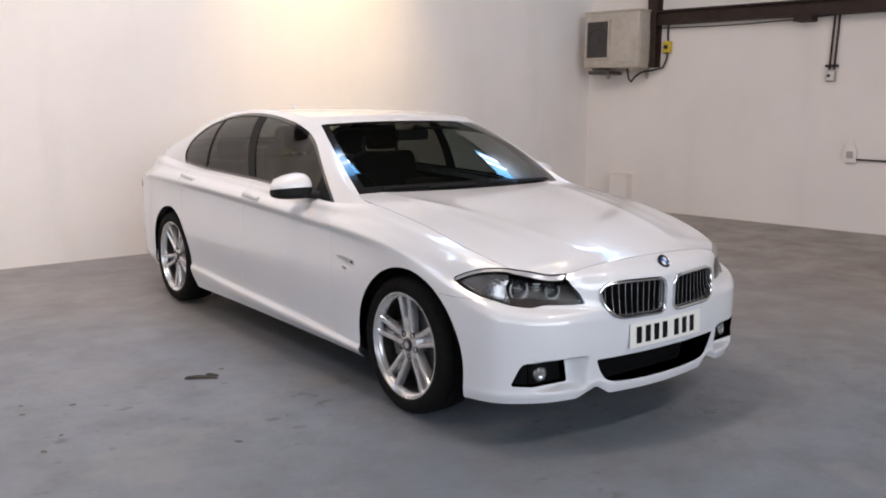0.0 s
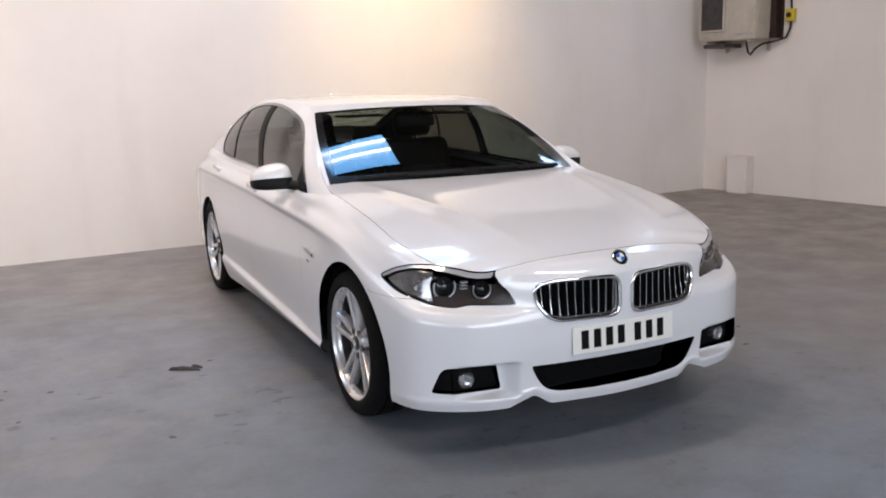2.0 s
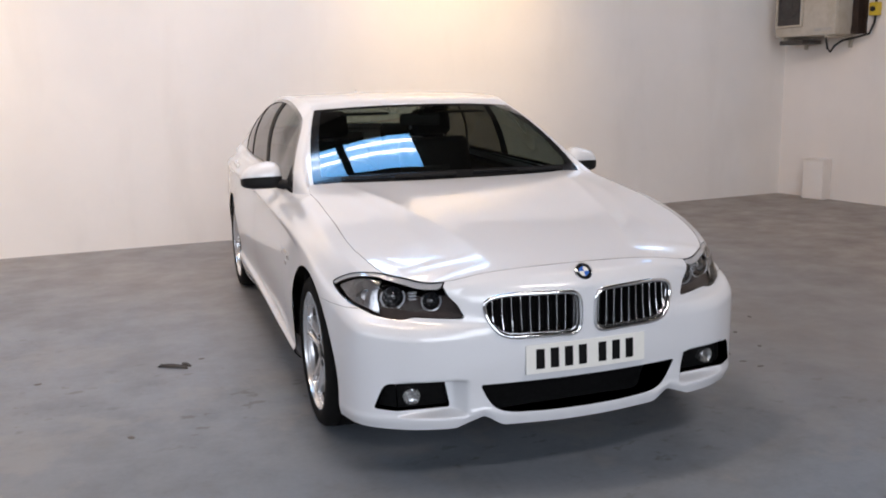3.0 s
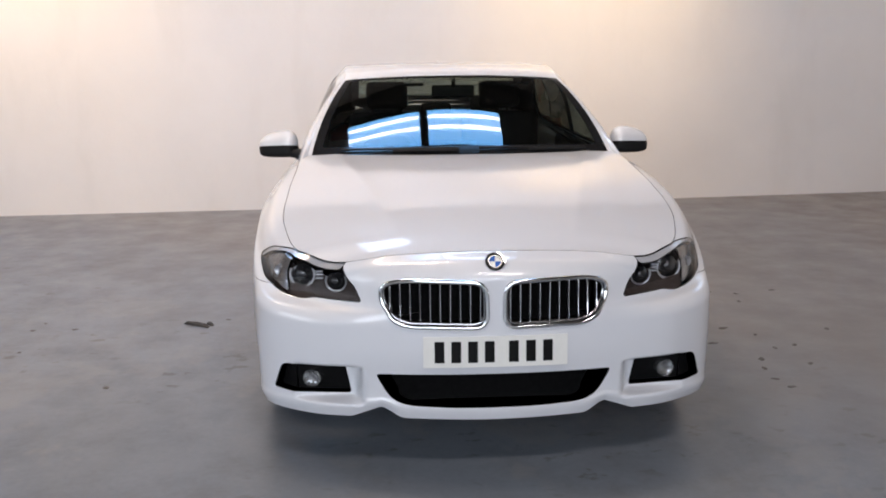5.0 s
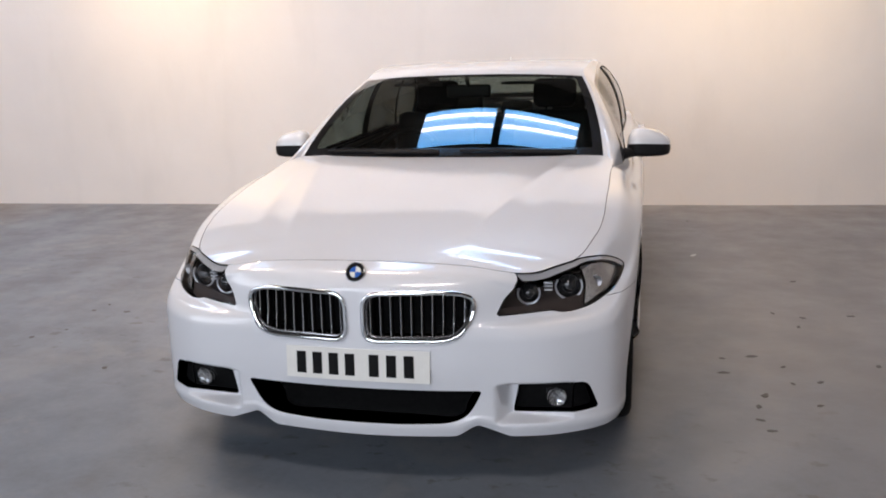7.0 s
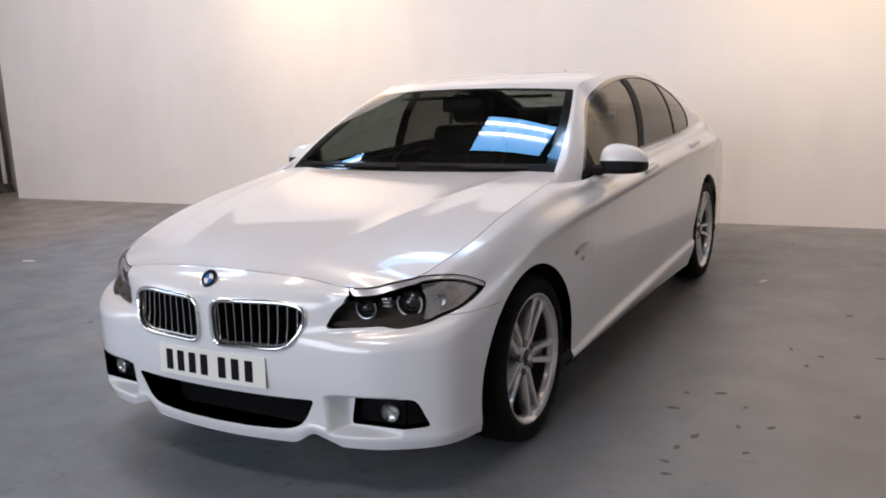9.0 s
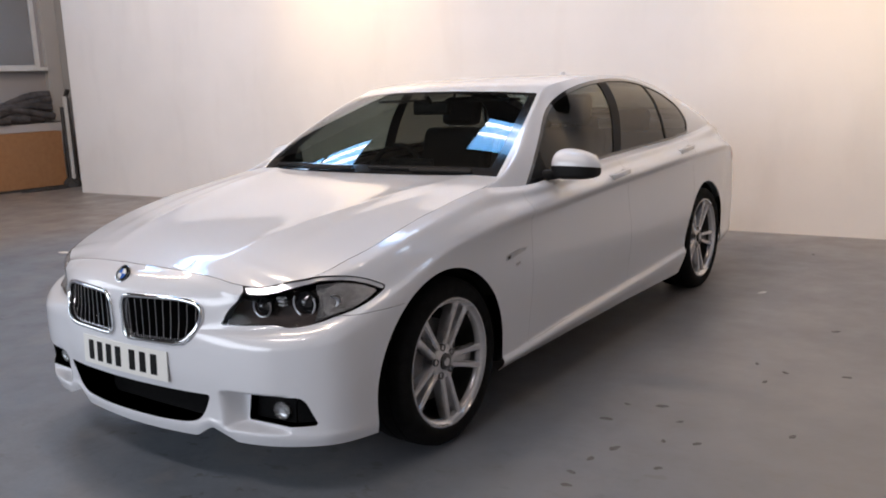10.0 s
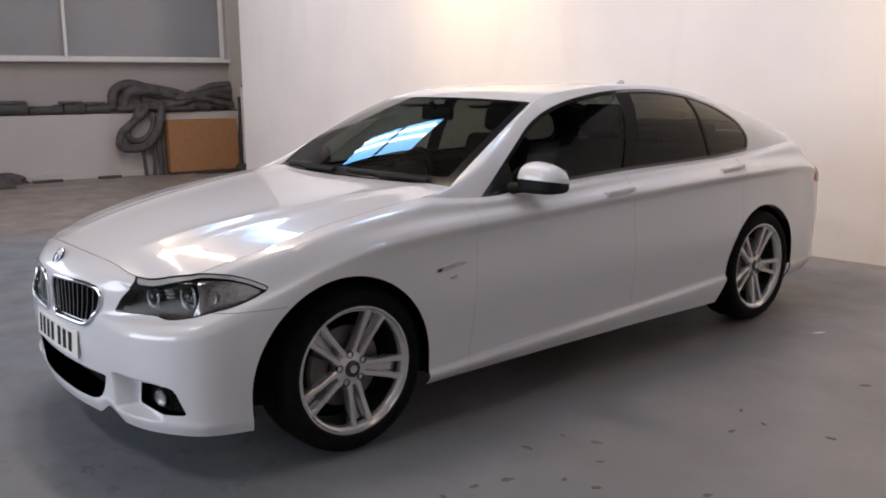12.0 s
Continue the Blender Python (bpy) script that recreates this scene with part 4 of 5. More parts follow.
def build_wheel(phase):
    """A wheel that faces +x, its outer rim at x = 0."""
    root = new("wheel")
    root.parent = car
    part("tyre", tyre_mesh(), RUBBER, root, "black rubber tyre", smooth=True)
    rim = lathe([(0.0, 0.2580), (0.005, 0.2560), (0.005, 0.2500), (-0.004, 0.2450), (-0.010, 0.2400), (-0.012, 0.2340), (-0.020, 0.2290), (-0.034, 0.2280), (-0.034, 0.2585), (-0.01, 0.2585)], 72, close=True)
    part("rim", rim, ALLOY, root, "silver alloy rim", smooth=True)
    # barrel near black: the shade inside the rim is put into its colour
    part("rim_barrel", lathe([(-0.0345, 0.231), (-0.150, 0.229), (-0.205, 0.248), (-0.212, 0.256), (-0.20, 0.2585), (-0.035, 0.2585)], 60, close=True), BARREL_SHADE, root, smooth=True)
    for k in range(5):
        bm = bmesh.new()
        a = radians(phase + 72 * k)
        spoke_arm(bm, a, -0.0185, -0.0400)
        spoke_arm(bm, a, 0.0185, 0.0400)
        rings = []
        for r, half, x in ((0.05, 0.012, -0.072), (0.12, 0.016, -0.070), (0.20, 0.020, -0.062), (0.243, 0.022, -0.054)):
            c, s = math.cos(a), math.sin(a)
            rings.append([bm.verts.new((xx, r * c - w * s, r * s + w * c)) for w, xx in ((-half, x - 0.02), (-half, x), (half, x), (half, x - 0.02))])
        for p, q in zip(rings, rings[1:]):
            for i in range(4):
                bm.faces.new((p[i], p[(i + 1) % 4], q[(i + 1) % 4], q[i]))
        bmesh.ops.recalc_face_normals(bm, faces=bm.faces[:])
        part("double_spoke", bm, ALLOY, root, smooth=True)
    hub = lathe([(-0.09, 0.0), (-0.09, 0.066), (-0.036, 0.073), (-0.030, 0.068), (-0.028, 0.040), (-0.026, 0.036), (-0.026, 0.0)], 40)
    part("hub", hub, ALLOY, root, smooth=True)
    part("hub_cap", lathe([(-0.027, 0.034), (-0.020, 0.033), (-0.018, 0.028), (-0.017, 0.0)], 28), GLOSS_BLACK, root, "dark round hub cap", smooth=True)
    part("hub_roundel", lathe([(-0.0175, 0.017), (-0.0150, 0.016), (-0.0150, 0.0)], 20), SATIN, root)
    # bolt holes: black rings on the hub stand for their shaded depth
    for k in range(5):
        a = radians(phase + 36 + 72 * k)
        m = Matrix.Translation((0, 0.058 * math.cos(a), 0.058 * math.sin(a)))
        dark_ring = lathe([(-0.040, 0.0150), (-0.0255, 0.0150), (-0.0255, 0.0120), (-0.034, 0.0105), (-0.034, 0.0)], 14)
        dark_ring.transform(m)
        part("bolt_hole", dark_ring, GLOSS_BLACK, root)
    part("brake_disc", lathe([(-0.085, 0.07), (-0.085, 0.162), (-0.115, 0.162), (-0.115, 0.07)], 56, close=True), BRAKE, root, smooth=True)
    cal = bmesh.new()
    rows = []
    for k in range(9):
        a = radians(-25 + k * 7 + 180)
        rows.append([cal.verts.new((x, r * math.cos(a), r * math.sin(a))) for x, r in ((-0.06, 0.10), (-0.06, 0.170), (-0.072, 0.182), (-0.13, 0.182), (-0.13, 0.10))])
    for p, q in zip(rows, rows[1:]):
        for i in range(5):
            cal.faces.new((p[i], p[(i + 1) % 5], q[(i + 1) % 5], q[i]))
    cal.faces.new(rows[0])
    cal.faces.new(rows[-1])
    bmesh.ops.recalc_face_normals(cal, faces=cal.faces[:])
    part("brake_caliper", cal, BRAKE, root)
    # black disc added to stand for the shade deep in the wheel
    part("shade_disc", lathe([(-0.150, 0.0), (-0.150, 0.2275)], 40), MESH_BLACK, root)
    return root


left_wheel, right_wheel = build_wheel(-10), build_wheel(23)
for src, turn, spots in ((left_wheel, 0, ((0.884, 0.0, 8), (0.900, 2.968, 0))), (right_wheel, 180, ((-0.884, 0.0, 0), (-0.900, 2.968, 31)))):
    src.matrix_basis = pose(spots[0][0], spots[0][1], 0.339, 0, 0, turn) @ Matrix.Scale(1.015, 4)
    copy_thing(src, pose(spots[1][0], spots[1][1], 0.339, spots[1][2], 0, turn))

# grille: each kidney has a chrome ring, upright slats and a dark back
def kidney(side):
    root = new("grille")
    root.parent = car
    tagged(root, "black kidney-shaped grille with a chrome ring")
    back = moved(kidney_hole, 0.09)
    w = walls(kidney_hole, 0.091)
    flip = (lambda s: s) if side > 0 else mirrored
    sheet_part("grille_back", flip(joined(back, w)), MESH_BLACK, root)
    ring = [(side * x, skin_y(x, z) - 0.004, z) for x, z in KIDNEY]
    part("grille_ring", tube(ring, 0.0085, 10, closed=True), CHROME, root, "chrome ring", smooth=True)
    inner_ring = [(side * (0.21 + (x - 0.21) * 0.955), skin_y(x, z) + 0.010, 0.647 + (z - 0.647) * 0.90) for x, z in KIDNEY]
    part("grille_lip", tube(inner_ring, 0.005, 8, closed=True), GRILLE_SLAT, root, smooth=True)
    for k in range(10):
        x = 0.052 + k * 0.0345
        zs = []
        for z in np.linspace(0.55, 0.74, 120):
            if inside(KIDNEY, [x], [z])[0] < -0.006:
                zs.append(z)
        lo, hi = zs[0], zs[-1]
        bm = bmesh.new()
        rings = []
        for z in np.linspace(lo, hi, 7):
            y0 = skin_y(x, z) + 0.012
            rings.append([bm.verts.new((side * (x + dx), y0 + dy, z)) for dx, dy in ((-0.0035, 0.003), (-0.001, 0), (0.0015, 0.0), (0.0035, 0.003), (0.0035, 0.032), (-0.0035, 0.032))])
        for a, b in zip(rings, rings[1:]):
            for i in range(6):
                bm.faces.new((a[i], a[(i + 1) % 6], b[(i + 1) % 6], b[i]))
        bm.faces.new(rings[0])
        bm.faces.new(rings[-1])
        bmesh.ops.recalc_face_normals(bm, faces=bm.faces[:])
        part("slat", bm, SLAT_BLACK, root)
        part("slat_face", tube([(side * x, skin_y(x, z) + 0.0115, z) for z in np.linspace(lo, hi, 7)], 0.0018, 6), SATIN, root, smooth=True)


LAMP_MIST = speckled("lamp_mist_silver", (0.36, 0.36, 0.37), (0.55, 0.55, 0.56), 25, 0.3, 0.7)
SLAT_BLACK = material("slat_black", (0.008, 0.008, 0.0085), 0.6, Specular_IOR_Level=0.12)
GRILLE_SLAT = material("grille_slat", (0.32, 0.32, 0.33), 0.22, 0.9)
for side in (1, -1):
    kidney(side)

# lower air intake with its mesh, and the fog lamps in their pockets
intake = new("air_intake")
intake.parent = car
tagged(intake, "black mesh air intake")
hole = welded(intake_hole)
sheet_part("intake_back", joined(moved(hole, 0.13), walls(hole, 0.131)), MESH_BLACK, intake)


LAMP_BROW_FOG = speckled("fog_reflector", (0.16, 0.155, 0.15), (0.62, 0.62, 0.62), 45, 0.25, 0.85)


def fog_pocket(side):
    flip = (lambda s: s) if side > 0 else mirrored
    root = new("fog_lamp_pocket")
    root.parent = car
    tagged(root, "black pocket with a round fog lamp")
    sheet_part("pocket", flip(joined(moved(fog_hole, 0.04), walls(fog_hole, 0.041))), MESH_BLACK, root)
    at = pose(side * 0.652, skin_y(0.652, 0.334) + 0.030, 0.334, 0, 0, -90 + side * 12) @ Matrix.Scale(0.86, 4)
    part("fog_lamp", lathe([(-0.02, 0.040), (0.014, 0.038), (0.016, 0.036), (0.012, 0.034), (0.004, 0.024), (0.002, 0.0)], 32), LAMP_BROW_FOG, root, smooth=True, at=at)
    part("fog_lens", lathe([(0.017, 0.038), (0.021, 0.028), (0.023, 0.0)], 32), LENS, root, smooth=True, at=at)


for side in (1, -1):
    fog_pocket(side)


# headlamps: clear lens with a black seal, brown bowl, bright brow, crystal side reflector, two ringed projectors
def headlamp(side):
    flip = (lambda s: s) if side > 0 else mirrored
    root = new("headlamp")
    root.parent = car
    tagged(root, "clear headlamp with two ringed projectors")
    sheet_part("lamp_glass", flip(lamp_lens), LENS, root, "clear lens")
    seal, _ = split(lamp_lens, lamp_lens.uv[:, 2] - 0.0034)
    sheet_part("lamp_seal", flip(moved(seal, 0.0015)), GLOSS_BLACK, root)
    sheet_part("lamp_bowl", flip(moved(lamp_lens, 0.070)), LAMP_BROWN, root, "dark brown lamp housing")
    sheet_part("lamp_wall", flip(walls(lamp_lens, 0.071)), LAMP_BROWN, root)
    inner_part, outer = split(lamp_lens, lamp_lens.uv[:, 0] - s_of(0.765, -0.68) - 0.06 - 0.5 * (lamp_lens.co[:, 2] - 0.69))
    width = lambda s: 0.027 - 0.010 * ramp(s_of(0.70, -0.70), s_of(0.84, -0.50), s.uv[:, 0])
    brow, _ = split(lamp_lens, np.maximum(lamp_lens.uv[:, 3] - width(lamp_lens), 0.0032 - lamp_lens.uv[:, 2]) + np.maximum(0, 0.64 - lamp_lens.uv[:, 0]))
    _, rest_of = split(inner_part, inner_part.uv[:, 3] - 0.026)
    sheet_part("lamp_brow", flip(thick(moved(brow, 0.004), 0.008)), LAMP_BROW, root, "bright strip over the projectors")
    panel, _ = split(rest_of, rest_of.co[:, 2] - 0.664 - 0.05 * (rest_of.uv[:, 0] - s_of(0.66, -0.76)))
    panel, _ = split(panel, 0.007 - panel.uv[:, 2])
    sheet_part("lamp_panel", flip(thick(moved(panel, 0.030), 0.006)), LAMP_BROWN, root, "dark brown lower lamp panel")
    crystal, _ = split(outer, np.maximum(0.012 - outer.uv[:, 2], 0.022 - outer.uv[:, 3]))
    sheet_part("side_reflector", flip(thick(moved(crystal, 0.020), 0.008)), LAMP_CRYSTAL, root, "silver side reflector")
    for x, z, r, ring, deep in ((0.556, 0.685, 0.037, LAMP_MIST, 0.052), (0.684, 0.694, 0.045, HALO, 0.046)):
        at = pose(side * x, skin_y(x, z) + deep, z, 0, 0, -90 + side * 8)
        arc = [(0.0, r * math.cos(a), r * math.sin(a)) for a in np.linspace(radians(150), radians(390), 30)]
        part("projector_ring", tube(arc, 0.0036, 8), ring, root, "pale ring", smooth=True, at=at)
        part("projector", lathe([(-0.03, r - 0.003), (-0.010, r - 0.005), (-0.004, r * 0.62), (0.004, r * 0.5), (0.010, r * 0.28), (0.012, 0.0)], 30), GLOSS_BLACK, root, "dark glass projector", smooth=True, at=at)
    for k in range(3):
        z = 0.690 + k * 0.013
        part("lamp_fin", box((side * 0.618 - 0.014, 0, -0.0028), (side * 0.618 + 0.014, 0.02, 0.0028), 0.001), LAMP_BROW, root, at=pose(0, skin_y(0.618, z) + 0.042, z))
    part("turn_lamp", lathe([(-0.02, 0.020), (0.0, 0.020), (-0.008, 0.008), (-0.010, 0.0)], 24), LAMP_MIST, root, smooth=True,
         at=pose(side * 0.775, skin_y(0.775, 0.700) + 0.030, 0.700, 0, 0, -90 + side * 25))


HALO = material("halo_ring", (0.62, 0.62, 0.64), 0.25, 0.3)
LAMP_BROWN = speckled("lamp_brown", (0.042, 0.031, 0.027), (0.064, 0.047, 0.041), 40, 0.45, Specular_IOR_Level=0.15)
LAMP_BROW = speckled("lamp_brow", (0.68, 0.68, 0.70), (0.76, 0.76, 0.77), 30, 0.2, 0.5)
LAMP_CRYSTAL = speckled("lamp_crystal", (0.30, 0.29, 0.288), (0.62, 0.61, 0.605), 9, 0.16, 0.85, bump=0.3)
for side in (1, -1):
    headlamp(side)

# number plate with plain bars, and the roundel on the nose
plate = new("number_plate")
plate.parent = car
tagged(plate, "white number plate with dark bars")
plate.matrix_basis = pose(0, -0.8615, 0.472, -3, 0, 0)


def plate_bow(x):
    """How far the plate bends back with the bumper."""
    return 0.75 * (skin_y(abs(x), 0.473) - skin_y(0, 0.473))


def plate_strip(x0, x1, low, high, front, back):
    bm = bmesh.new()
    rings = [[bm.verts.new((x, plate_bow(x) + y, z)) for y, z in ((front, low), (front, high), (back, high), (back, low))] for x in np.linspace(x0, x1, max(2, int((x1 - x0) / 0.03)))]
    for a, b in zip(rings, rings[1:]):
        for i in range(4):
            bm.faces.new((a[i], a[(i + 1) % 4], b[(i + 1) % 4], b[i]))
    bm.faces.new(rings[0])
    bm.faces.new(rings[-1])
    bmesh.ops.recalc_face_normals(bm, faces=bm.faces[:])
    return bm


part("plate_board", plate_strip(-0.252, 0.252, -0.055, 0.055, -0.003, 0.001), PLATE_WHITE, plate)
for x in (-0.196, -0.138, -0.080, -0.022, 0.062, 0.122, 0.182):
    part("plate_bar", plate_strip(x - 0.017, x + 0.017, -0.038, 0.038, -0.0042, -0.002), PLATE_BLACK, plate)
part("plate_holder", box((-0.20, 0.006, -0.045), (0.20, 0.055, 0.045), 0.004), PAINT, plate)

roundel = new("nose_roundel")
roundel.parent = car
tagged(roundel, "small round blue and white emblem")
roundel.matrix_basis = pose(0, skin_y(0, 0.779) - 0.008, 0.780, 56, 0, 0) @ Matrix.Scale(0.82, 4) @ pose(0, 0, 0, 0, -90, 0)
part("roundel_ring", lathe([(-0.004, 0.042), (0.004, 0.041), (0.006, 0.037), (0.005, 0.025), (0.005, 0.0)], 36), GLOSS_BLACK, roundel, smooth=True)
for k, mat in enumerate((BLUE, PLATE_WHITE, BLUE, PLATE_WHITE)):
    fan = [(0, 0)] + [(0.024 * math.cos(radians(90 * k + a)), 0.024 * math.sin(radians(90 * k + a))) for a in range(0, 91, 15)]
    part("roundel_quarter", slab(fan, 0.004, 0.0075, "x"), mat, roundel)
part("roundel_rim", tube([(0.006, 0.0405 * math.cos(a), 0.0405 * math.sin(a)) for a in np.linspace(0, math.tau, 36, endpoint=False)], 0.002, 6, closed=True), CHROME, roundel, smooth=True)


# door mirrors
def door_mirror(side):
    root = new("door_mirror")
    root.parent = car
    tagged(root, "white door mirror with a black lower shell")
    a, b = np.linspace(0, math.pi, 25), np.linspace(0, math.tau, 49)
    co = np.empty((25, 49, 3))
    for i, p in enumerate(a):
        for j, q in enumerate(b):
            cx, cy, cz = math.sin(p) * math.cos(q), math.sin(p) * math.sin(q), math.cos(p)
            pw = lambda t, e: math.copysign(abs(t) ** e, t)
            x, y, z = pw(cx, 0.62), pw(cy, 0.75), pw(cz, 0.70 if cz > 0 else 0.45)
            if z > 0:
                high = 0.093 * z * (1 - 0.22 * x - 0.10 * x * x)
            else:
                high = 0.045 * z
            co[i, j] = (0.949 + 0.106 * x, 1.000 + 0.022 * x + 0.092 * y * (1 if y < 0 else 0.62), 1.004 + high)
    sheet = grid_sheet(co, np.zeros((25, 49, 2)))
    if ((sheet.co - [0.955, 1, 1.026]) * sheet.no).sum() < 0:
        sheet = grid_sheet(co, np.zeros((25, 49, 2)), flip=True)
    low, cap = split(sheet, sheet.co[:, 2] - 1.014 - 0.15 * (1.0 - sheet.co[:, 1]))
    flip = (lambda s: s) if side > 0 else mirrored
    back, cap = split(cap, 1.046 - cap.co[:, 1])
    sheet_part("mirror_cap", flip(thick(cap, 0.004)), PAINT, root, "white cap")
    sheet_part("mirror_shell", flip(low), TRIM_BLACK, root, "black lower shell")
    sheet_part("mirror_rear", flip(back), TRIM_BLACK, root)
    part("mirror_glass", slab(rounded([(side * 0.870, 0.987), (side * 1.035, 0.987), (side * 1.030, 1.070), (side * 0.880, 1.074)], 0.02), 1.0505, 1.0535), CHROME, root)
    arm = tube([(side * 0.80, 0.90, 0.972), (side * 0.85, 0.915, 0.984), (side * 0.905, 0.955, 0.986), (side * 0.95, 0.985, 0.994)], [0.034, 0.026, 0.020, 0.020], 12)
    part("mirror_arm", arm, TRIM_BLACK, root, smooth=True)


for side in (1, -1):
    door_mirror(side)


VENT = speckled("vent_silver", (0.42, 0.42, 0.43), (0.55, 0.55, 0.55), 30, 0.35, 0.4)


# door handles, wing vents
def handle(side, y, z, tilt, door):
    root = part("door_handle", box((-0.009, -0.105, -0.014), (0.013, 0.105, 0.014), 0.008, segments=3), PAINT, door, smooth=True,
                at=pose(side * (skin_x(y, z) + 0.017), y, z, tilt, 0, 0))
    for e in (-0.09, 0.09):
        part("handle_foot", box((-0.03, e - 0.014, -0.010), (0.0, e + 0.014, 0.010), 0.004), PAINT, root) if side > 0 else part("handle_foot", box((0.0, e - 0.014, -0.010), (0.03, e + 0.014, 0.010), 0.004), PAINT, root)


for side, f_door, r_door in ((1, fronts[0], rears[0]), (-1, fronts[1], rears[1])):
    handle(side, 1.585, 0.917, 4, f_door)
    handle(side, 2.60, 0.962, 4, r_door)
    vent = [(0.385, 0.678), (0.42, 0.680), (0.54, 0.697), (0.558, 0.707), (0.50, 0.710), (0.395, 0.699)]
    x = skin_x(0.46, 0.69)
    ob = part("wing_vent", slab(vent, side * (x - 0.004), side * (x + 0.006), "x"), VENT, car, "small chrome vent on the wing")
    dark = [(0.390, 0.683), (0.412, 0.685), (0.420, 0.697), (0.396, 0.695)]
    part("vent_slot", slab(dark, side * (x + 0.004), side * (x + 0.0075), "x"), GLOSS_BLACK, ob)
    part("wing_badge", slab([(0.462, 0.640), (0.500, 0.646), (0.498, 0.658), (0.460, 0.652)], side * (skin_x(0.48, 0.65) - 0.002), side * (skin_x(0.48, 0.65) + 0.003), "x"), SATIN, car)

# aerial fin, wipers
fin = bmesh.new()
rings = []
for y, h, w in ((2.60, 0.004, 0.012), (2.64, 0.022, 0.018), (2.70, 0.062, 0.020), (2.735, 0.070, 0.016), (2.755, 0.058, 0.012), (2.765, 0.006, 0.009)):
    z0 = 1.404 - 0.16 * (y - 2.68) - 0.004
    rings.append([fin.verts.new(p) for p in ((-w, y, z0), (-w * 0.35, y, z0 + h * 0.8), (0, y, z0 + h), (w * 0.35, y, z0 + h * 0.8), (w, y, z0))])
for a, b in zip(rings, rings[1:]):
    for i in range(4):
        fin.faces.new((a[i], a[i + 1], b[i + 1], b[i]))
part("aerial_fin", fin, PAINT, car, smooth=True)
top_bvh = BVHTree.FromPolygons([tuple(v) for v in top.co.tolist()], top.faces)


def screen_point(x, y, lift):
    hit = top_bvh.ray_cast(Vector((x, y, 3)), Vector((0, 0, -1)))
    return hit[0] + hit[1] * lift * (1 if hit[1].z > 0 else -1) if hit[0] is not None else Vector((x, y, 1.0))


for x0, x1 in ((0.62, 0.08), (-0.02, -0.60)):
    blade = tube([screen_point(x, 0.512 + 0.12 * (x / 0.766) ** 2 + 0.012, 0.010) for x in np.linspace(x0, x1, 12)], 0.006, 6)
    tube([screen_point(x0 + (x1 - x0) * t, 0.505 + 0.12 * ((x0 + (x1 - x0) * t) / 0.766) ** 2 + 0.006, 0.014) for t in np.linspace(0, 0.55, 8)], 0.007, 6, blade)
    part("wiper", blade, TRIM_BLACK, car)

# cabin
lining = joined(moved(front_door, 0.045), moved(rear_door, 0.045))
both("door_lining", lining, LEATHER, car)
cabin = box((-0.76, 0.70, 0.30), (0.76, 3.1, 0.42), 0.02)
part("cabin_floor", cabin, LEATHER, car)
dash = slab([(0.55, 0.985), (0.80, 0.992), (1.00, 0.978), (1.10, 0.935), (1.12, 0.86), (1.06, 0.70), (0.95, 0.55), (0.55, 0.55)], -0.735, 0.735, "x")
bmesh.ops.bevel(dash, geom=dash.edges[:], offset=0.018, segments=3, affect="EDGES", profile=0.5)
part("dashboard", dash, DASH, car, smooth=True)
hood = slab([(0.86, 0.985), (1.06, 0.99), (1.12, 0.955), (1.08, 0.93), (0.86, 0.95)], -0.54, -0.20, "x")
bmesh.ops.bevel(hood, geom=hood.edges[:], offset=0.015, segments=3, affect="EDGES", profile=0.5)
part("instrument_hood", hood, DASH, car, smooth=True)
centre = box((-0.14, 1.0, 0.42), (0.14, 2.1, 0.66), 0.03)
part("centre_console", centre, DASH, car, smooth=True)
screen_box = box((-0.17, 0.985, 0.965), (0.12, 1.01, 1.035), 0.01)
part("dash_screen", screen_box, GLOSS_BLACK, car)
steer = tube([(0.185 * math.cos(a), 0.185 * math.sin(a), 0) for a in np.linspace(0, math.tau, 40, endpoint=False)], 0.016, 10, closed=True)
box((-0.07, -0.06, -0.03), (0.07, 0.05, 0.02), 0.02, steer)
for a in (0, 180, 270):
    box((0.05, -0.02, -0.018), (0.175, 0.02, 0.004), 0.006, steer, turn=pose(0, 0, 0, 0, 0, a))
part("steering_wheel", steer, LEATHER, car, smooth=True, at=pose(-0.37, 1.27, 0.90, 66, 0, 0))


def seat(x, y):
    root = new("seat")
    root.parent = car
    tagged(root, "black leather seat")
    part("seat_cushion", box((x - 0.26, y - 0.52, 0.42), (x + 0.26, y + 0.02, 0.60), 0.06, segments=4), LEATHER, root, smooth=True)
    back = box((-0.25, -0.07, 0), (0.25, 0.07, 0.64), 0.06, segments=4)
    part("seat_back", back, LEATHER, root, smooth=True, at=pose(x, y, 0.52, -17, 0, 0))
    rest = box((-0.135, -0.045, 0.66), (0.135, 0.055, 0.84), 0.042, segments=4)
    ob = part("head_rest", rest, LEATHER, root, smooth=True, at=pose(x, y, 0.52, -17, 0, 0))
    for dx in (-0.05, 0.05):
        part("rest_post", tube([(dx, 0, 0.6), (dx, 0, 0.68)], 0.006, 6), CHROME, ob)


